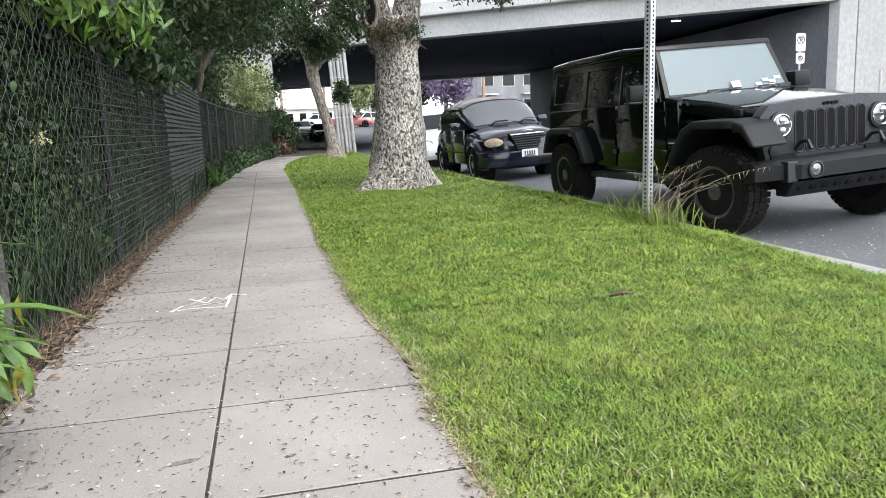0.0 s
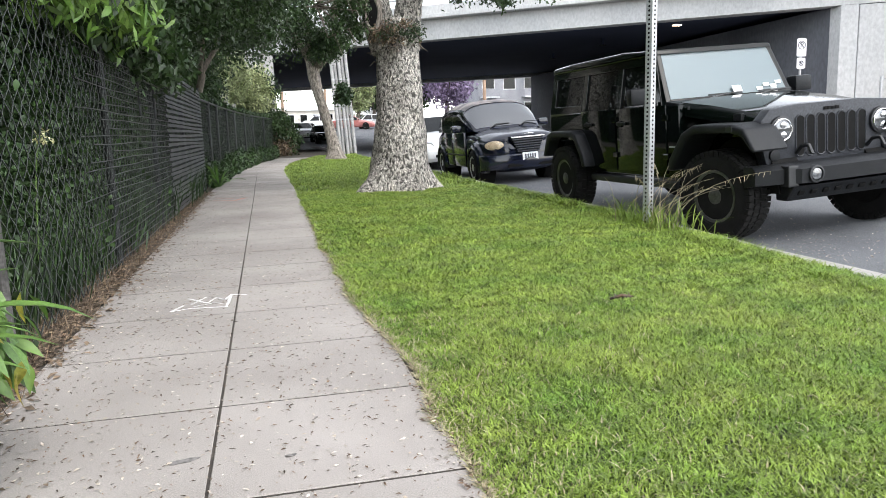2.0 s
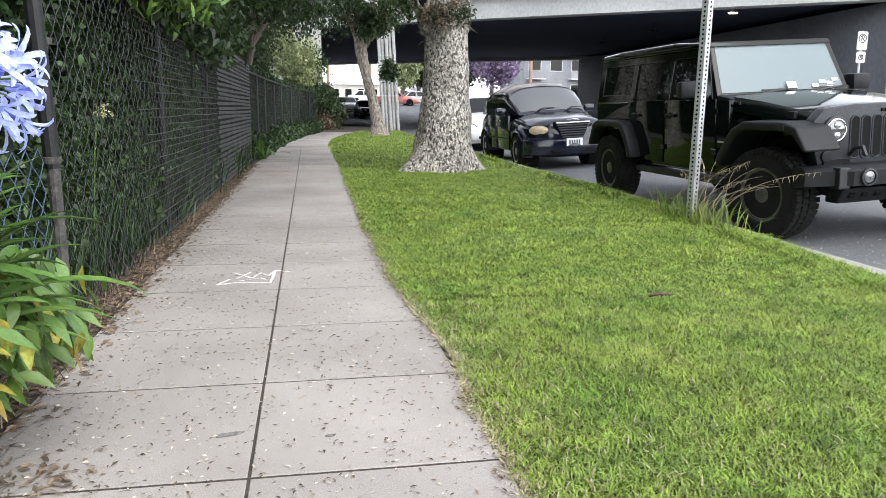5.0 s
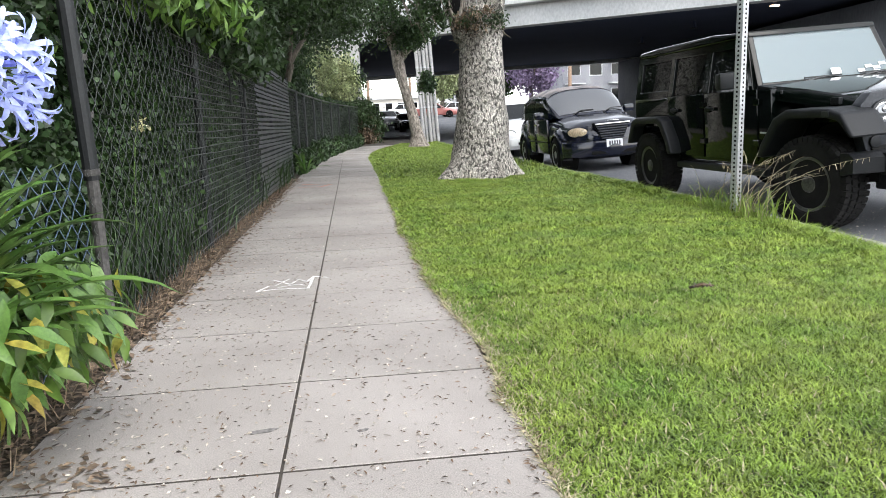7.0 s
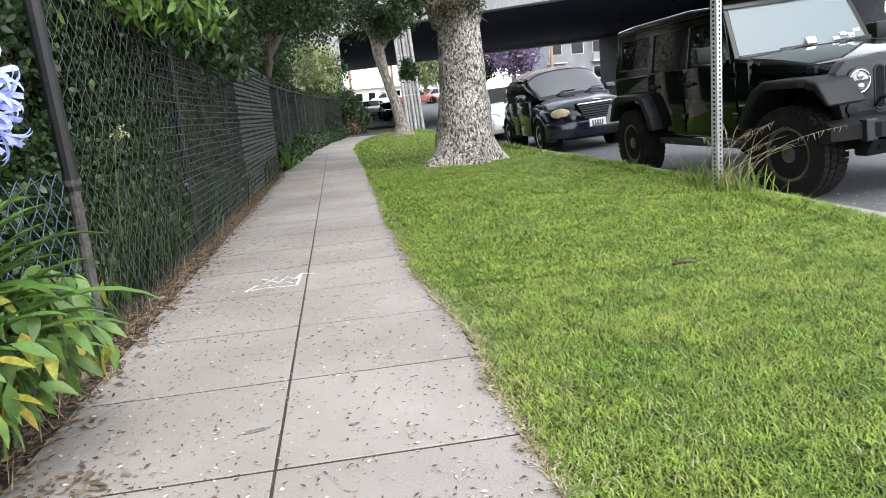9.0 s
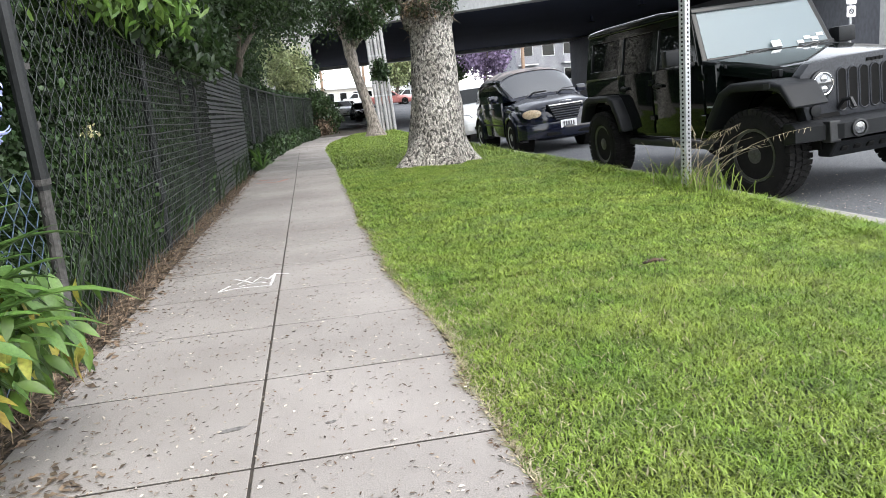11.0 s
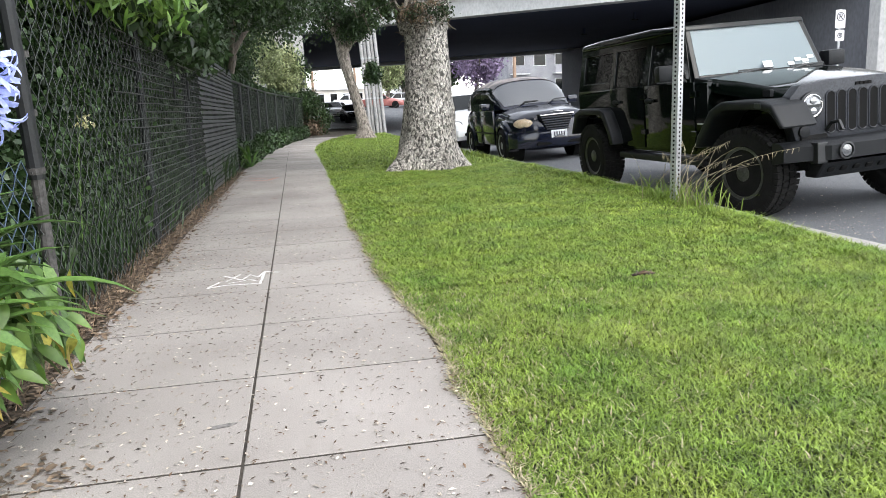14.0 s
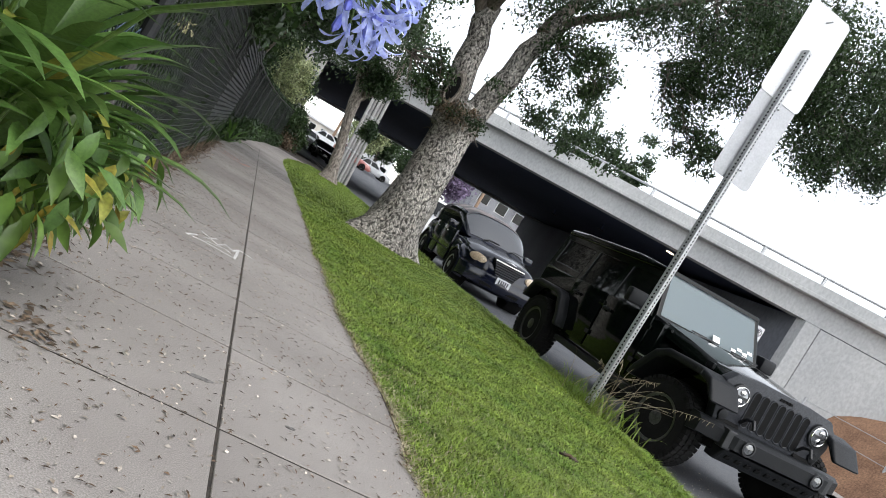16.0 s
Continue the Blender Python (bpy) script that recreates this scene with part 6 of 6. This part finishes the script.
# ---- dirt bank and wire fence by the far wall ----
bm = bmesh.new()
nx, ny = 26, 26
g = []
for i in range(nx + 1):
    row = []
    for j in range(ny + 1):
        x, y = 20.3 + 22 * i / nx, 2 + 22.0 * j / ny
        e = min(1, i / 2) * min(1, j / 15)
        z = -0.12 + e * (1.5 + 2.8 * min(1, i / 6) + 0.6 * noise.noise((x * 0.35, y * 0.35, 2)) + 0.25 * noise.noise((x * 1.3, y * 1.3, 4)))
        row.append(bm.verts.new((x, y, z)))
    g.append(row)
for i in range(nx):
    for j in range(ny):
        bm.faces.new((g[i][j], g[i + 1][j], g[i + 1][j + 1], g[i][j + 1]))
tagged(mesh_ob("dirt_bank", bm, DIRT, smooth=True), "bank of bare reddish dirt against the retaining wall", "bank", kind="structure")
wire = thing("wire_fence", "thin steel posts and wire before the dirt bank", "fence")
for x, y in ((20.6, 21.0), (21.4, 17.5), (22, 14)):
    part("post", tube_bm([(x, y, -0.1), (x, y, 2.3)], 0.05, 8), GALV, wire)
for z in (1.5, 2.2):
    part("strand", tube_bm([(20.6, 21.0, z), (21.4, 17.5, z), (22, 14, z)], 0.012, 5), GALV, wire)

# ---- tall grass by the post ----
tuft = thing("tall_grass", "tuft of long dry grass with seed heads by the post", "grass")
for i in range(20):
    bx, by = 3.30 + rng.normal(0, 0.10), 5.1 + rng.normal(0, 0.25) - abs(rng.normal(0, 0.15))
    az, h = rng.uniform(-math.pi, math.pi), rng.uniform(0.30, 0.66)
    d = np.array([math.cos(az), math.sin(az) * 0.8, 0]) + np.array([0.35, -0.2, 0])
    p0 = np.array([bx, by, -0.02])
    reach = rng.uniform(0.25, 0.55)
    pts = [p0 + d * reach * f ** 1.8 + np.array([0, 0, h * (1.55 * f - 0.62 * f * f)]) for f in np.linspace(0, 1, 9)]
    bm = tube_bm(pts, list(np.linspace(0.0028, 0.0011, 9)), 4)
    head = pts[-1]
    if i % 3 == 0:
        for k in range(10):
            q = pts[-1 - k // 4] + (pts[-2 - k // 4] - pts[-1 - k // 4]) * (k % 4) / 4
            tube(bm, [q, q + np.array([rng.normal(0, 0.012), rng.normal(0, 0.012), -rng.uniform(0.02, 0.05)])], [0.003, 0.0015], 3)
    part("stalk", bm, DRYGRASS, tuft)
for i in range(150):
    bx, by = 3.27 + rng.normal(0, 0.09), 5.0 + rng.normal(0, 0.4)
    part("blade", strap_leaf((bx, by, -0.02), rng.uniform(-math.pi, math.pi), rng.uniform(0.16, 0.36), 0.008, radians(rng.uniform(55, 85)), radians(rng.uniform(40, 120)), 5), BLADE, tuft)


# ---- lawn ----
def lawn_blades(name, count, y0, y1, height, width, material=None, reach=1.0):
    n = count
    y = y0 + (y1 - y0) * rng.uniform(0, 1, n) ** 1.0
    left = np.array([edge_r(a) for a in y])
    bite = np.interp(y, [1.9, 2.6, 3.4, 5.2, 8, 12], [0.0, 0.03, 0.075, 0.08, 0.04, 0.02])
    ragged = np.array([0.03 * noise.noise((a * 3.1, 0.5, 0)) + 0.015 * noise.noise((a * 11, 2.5, 0)) for a in y])
    left = left - bite + ragged
    right = np.interp(y, [p[1] for p in kerb_pts], [p[0] for p in kerb_pts]) - 0.17 + 0.06 * rng.uniform(0, 1, n)
    x = left + (right - left) * rng.uniform(0, 1, n) ** (1 / reach)
    patch = np.array([noise.noise((a * 0.8, b * 0.8, 1.0)) + 0.5 * noise.noise((a * 2.7, b * 2.7, 5.0)) for a, b in zip(x, y)])
    h = height * (0.7 + 0.5 * rng.uniform(0, 1, n)) * (1 + 0.45 * patch) * np.where(x > right - 0.22, 1.7, 1.0)
    az = rng.uniform(0, 2 * math.pi, n)
    d = np.column_stack([np.cos(az), np.sin(az), np.zeros(n)])
    s = np.column_stack([-np.sin(az), np.cos(az), np.zeros(n)]) * (width * rng.uniform(0.7, 1.3, n) / 2)[:, None]
    b = np.column_stack([x, y, np.full(n, -0.012)])
    lean = rng.uniform(0.3, 2.2, n)[:, None]
    m = b + d * h[:, None] * lean * 0.35 + np.column_stack([np.zeros(n), np.zeros(n), h * 0.62])
    t = b + d * h[:, None] * lean * 0.95 + np.column_stack([np.zeros(n), np.zeros(n), h * 0.95])
    V = np.stack([b - s, b + s, m + s * 0.85, m - s * 0.85, t], 1).reshape(-1, 3)
    k = (np.arange(n) * 5)[:, None]
    F = np.concatenate([k + np.array([[0, 1, 2]]), k + np.array([[0, 2, 3]]), k + np.array([[3, 2, 4]])], 1).reshape(-1, 3)
    return tagged(raw_mesh(name, V, 3, F, material or BLADE), "yellowed blades among the lawn grass" if material else "short mown green lawn grass beside the pavement", "grass", kind="stuff")


lawn_blades("lawn_grass", 170000, -0.2, 2.7, 0.024, 0.0046)
lawn_blades("lawn_grass", 75000, -5.0, -0.2, 0.027, 0.009)
lawn_blades("lawn_grass", 90000, 2.7, 4.8, 0.031, 0.0066)
lawn_blades("lawn_grass", 95000, 4.8, 11.0, 0.040, 0.0105)
lawn_blades("lawn_grass", 40000, 11.0, 31.0, 0.045, 0.018)

lawn_blades("dry_lawn_grass", 15000, 0.6, 7.5, 0.026, 0.005, DRYGRASS, 0.2)
lawn_blades("dry_lawn_grass", 3500, 0.0, 6.0, 0.022, 0.0045, DRYGRASS)

# coarse grass in clumps among the mown blades
n = 9000
heart = np.array([(1.05, 3.9), (1.35, 4.3), (2.1, 4.5), (1.7, 5.3), (2.6, 5.6), (1.2, 5.6), (2.9, 4.6), (2.8, 4.2), (1.0, 6.6), (2.2, 6.8), (1.5, 7.8), (2.6, 3.7), (0.9, 4.9), (3.0, 6.2)])
at = heart[rng.integers(0, len(heart), n)] + rng.normal(size=(n, 2)) * np.array([0.16, 0.17])
b = np.column_stack([np.minimum(at[:, 0], 3.2), at[:, 1], np.full(n, -0.01)])
az = rng.uniform(0, 2 * math.pi, n)
d = np.column_stack([np.cos(az), np.sin(az), np.zeros(n)])
h = rng.uniform(0.025, 0.065, n)[:, None]
sd = np.column_stack([-np.sin(az), np.cos(az), np.zeros(n)]) * rng.uniform(0.0028, 0.0046, n)[:, None]
up = np.array([[0, 0, 1.0]])
m1, t1 = b + d * h * 0.6 + up * h * 0.75, b + d * h * 1.7 + up * h * 0.62
V = np.stack([b - sd, b + sd, m1 + sd, m1 - sd, t1], 1).reshape(-1, 3)
k = (np.arange(n) * 5)[:, None]
F = np.concatenate([k + np.array([[0, 1, 2]]), k + np.array([[0, 2, 3]]), k + np.array([[3, 2, 4]])], 1).reshape(-1, 3)
tagged(raw_mesh("coarse_grass", V, 3, F, BLADE), "coarse broad-bladed grass in clumps on the lawn", "grass", kind="stuff")

# a dropped twig on the lawn
twig = thing("twig", "small dark dry twig lying on the lawn", "twig")
part("stick", tube_bm([(1.60, 2.46, 0.05), (1.66, 2.45, 0.065), (1.73, 2.47, 0.05)], [0.006, 0.009, 0.004], 6), DARKBIT, twig)
for k in range(5):
    part("side_shoot", tube_bm([(1.62 + k * 0.022, 2.455, 0.05), (1.61 + k * 0.026, 2.455 + rng.normal(0, 0.03), 0.065)], [0.005, 0.003], 5), DARKBARK, twig)


# ---- fallen leaves and petals ----
def scatter(name, pts, size, material, label, z=0.003, aspect=0.45):
    n = len(pts)
    az = rng.uniform(0, 2 * math.pi, n)
    L = size * rng.uniform(0.5, 1.5, n)[:, None]
    d = np.column_stack([np.cos(az), np.sin(az), rng.normal(0, 0.12, n)])
    s = np.column_stack([-np.sin(az), np.cos(az), rng.normal(0, 0.25, n)]) * aspect
    c = np.column_stack([pts[:, 0], pts[:, 1], z + np.zeros(n) + rng.uniform(0, 0.4, n) * L[:, 0] * 0.25])
    up = np.array([0, 0, 1]) * L * 0.08
    V = np.stack([c - d * L / 2, c + s * L / 2 + up, c + d * L / 2, c - s * L / 2 + up], 1).reshape(-1, 3)
    f = np.arange(4 * n).reshape(n, 4)
    tri = np.concatenate([f[:, [0, 1, 2]], f[:, [0, 2, 3]]], 1).reshape(-1, 3)
    return tagged(raw_mesh(name, V, 3, tri, material), label, "litter", kind="stuff")


n = 7000
py = rng.uniform(0.2, 14, n)
px = np.where(rng.uniform(0, 1, n) < 0.6, -0.92 + 1.4 * rng.uniform(0, 1, n) ** 1.7, rng.uniform(-0.9, 0.48, n))
more = 3800
py = np.concatenate([py, rng.uniform(0.2, 5.5, more)])
px = np.concatenate([px, -0.9 + 1.38 * rng.uniform(0, 1, more) ** 1.25])
n += more
px = px - 0.0115 * (py - 1)
pick = rng.uniform(0, 1, n) < 0.42
scatter("fallen_petals", np.column_stack([px, py])[pick], 0.0145, PETAL, "small pale dry petals strewn on the pavement")
scatter("leaf_crumbs", np.column_stack([px, py])[~pick], 0.0155, DARKBIT, "small dark leaf bits strewn on the pavement", aspect=0.3)
n = 5200
py = rng.uniform(0.2, 12, n)
scatter("dry_leaves", np.column_stack([-0.985 - 0.0115 * (py - 1) + rng.normal(0, 0.07, n), py]), 0.035, LITTER, "brown dry leaves along the pavement's edge", 0.004)
n = 2600
py = rng.uniform(0.1, 10, n)
base = np.column_stack([-1.04 - 0.0115 * (py - 1) + rng.normal(0, 0.07, n), py, np.full(n, -0.004)])
tip = base + np.column_stack([rng.normal(0.02, 0.05, n), rng.normal(0, 0.06, n), rng.uniform(0.02, 0.12, n)])
wv = unit(np.column_stack([rng.normal(size=n), rng.normal(size=n), np.zeros(n)])) * 0.0022
V = np.stack([base - wv, base + wv, tip], 1).reshape(-1, 3)
tagged(raw_mesh("dead_grass", V, 3, np.arange(3 * n).reshape(n, 3), LITTER), "dead brown grass and twigs at the fence's foot", "grass", kind="stuff")
n = 900
py = rng.uniform(0.2, 9, n)
scatter("edge_litter", np.column_stack([0.47 - 0.0115 * (py - 1) - np.interp(py, [1.9, 2.6, 3.4, 5.2, 8], [0.0, 0.03, 0.075, 0.08, 0.04]) + rng.normal(0, 0.02, n), py]), 0.018, DARKBIT, "brown clippings along the edge of the lawn", 0.006, 0.3)
n = 100
scatter("leaf_heap", np.column_stack([-0.72 + rng.normal(0, 0.08, n), 1.04 + rng.normal(0, 0.08, n)]), 0.024, LITTER, "small heap of brown dry leaves on the pavement", 0.004)
n = 1500
gx = 3.95 + np.abs(rng.normal(0, 0.6, n))
scatter("gutter_litter", np.column_stack([gx, rng.uniform(1.5, 9, n)]), 0.02, PETAL, "pale leaf bits strewn on the asphalt", road_z(gx) + 0.006)

# ---- chalk drawing and marks on the pavement ----
def stroke(bm, pts, w, z=0.0015):
    pts = [Vector((p[0], p[1], z)) for p in pts]
    for a, b in zip(pts, pts[1:]):
        t = (b - a).normalized()
        s = Vector((-t.y, t.x, 0)) * w / 2
        a2, b2 = a - t * w * 0.3, b + t * w * 0.3
        bm.faces.new([bm.verts.new(q) for q in (a2 - s, b2 - s, b2 + s, a2 + s)])


CH = [(-0.18, 3.46), (-0.26, 3.50), (-0.27, 3.19), (-0.46, 3.21), (-0.55, 3.17)]
bm = bmesh.new()
stroke(bm, CH, 0.016)
stroke(bm, [(-0.55, 3.17), (-0.50, 3.29)], 0.016, 0.0022)
stroke(bm, [(-0.26, 3.50), (-0.29, 3.36), (-0.34, 3.44), (-0.38, 3.31), (-0.49, 3.46)], 0.014, 0.0028)
stroke(bm, [(-0.46, 3.30), (-0.40, 3.46)], 0.013, 0.0034)
stroke(bm, [(-0.44, 3.24), (-0.33, 3.30), (-0.30, 3.26)], 0.013, 0.004)
tagged(mesh_ob("chalk_drawing", bm, CHALK), "white chalk scribble with an arrow on the pavement", "drawing", kind="structure")
bm = bmesh.new()
stroke(bm, [(-0.86, 10.2), (-0.55, 10.1), (-0.42, 10.5)], 0.05)
stroke(bm, [(-0.85, 10.7), (-0.6, 10.5)], 0.05, 0.0022)
tagged(mesh_ob("chalk_smear", bm, REDCHALK), "faded red chalk smear on the pavement", "drawing", kind="structure")
for x, y, a, b, lb in ((-0.275, 1.25, 0.042, 0.016, "dark flattened leaf stain on a paving slab"), (0.02, 1.20, 0.016, 0.010, "small grey gum spot on a paving slab")):
    blot = [(x + a * math.cos(k) * (1 + 0.15 * math.sin(3 * k)), y + b * math.sin(k) * (1 + 0.2 * math.cos(2 * k)) + 0.2 * a * math.cos(k)) for k in np.linspace(0, 2 * math.pi, 18, endpoint=False)]
    tagged(mesh_ob("stain", prism_bm(blot, "z", 0.0008, 0.0022), STAIN), lb, "stain", kind="structure")

# ---- paving slabs ----
pavement = thing("pavement", "two rows of pale concrete paving slabs with dirty joints", "pavement", kind="structure")
shared = {}
PITCH, FIRST = 0.686, 0.98
for k in range(-12, 42):
    ya = FIRST + PITCH * k
    gap = (0.0075 if k % 2 == 0 else 0.0056) * (1.0 if k < 4 else 1.5)
    for col, (xa, xb) in enumerate(((-0.92, -0.194), (-0.194, 0.486))):
        if k < 16:
            if (col, k % 2, k < 4) not in shared:
                bm = bmesh.new()
                box(bm, xa + (0.0045 if col else 0), xb - (0 if col else 0.0045), gap, PITCH - gap, -0.08, 0.0)
                bmesh.ops.bevel(bm, geom=[e for e in bm.edges if all(v.co.z > -0.01 for v in e.verts)], offset=0.0022, segments=1, affect="EDGES")
                ob = part("slab", bm, CONCRETE, pavement)
                shared[(col, k % 2, k < 4)] = ob.data
            else:
                ob = new("slab", shared[(col, k % 2, k < 4)])
                ob.parent = pavement
            ob.matrix_local = Matrix.Translation((drift(ya), ya, 0)) @ Matrix.Rotation(0.0115, 4, "Z")
        else:
            yb = ya + PITCH
            if ya > 33:
                continue
            def split(y):
                return (edge_l(y), (edge_l(y) + edge_r(y)) / 2 if y > 20 else -0.2 + drift(y), edge_r(y))
            a, b = split(ya), split(yb)
            poly = [(a[col] + 0.004, ya + gap), (a[col + 1] - 0.004, ya + gap), (b[col + 1] - 0.004, yb - gap), (b[col] + 0.004, yb - gap)]
            part("slab", prism_bm(poly, "z", -0.08, 0.0), CONCRETE, pavement)
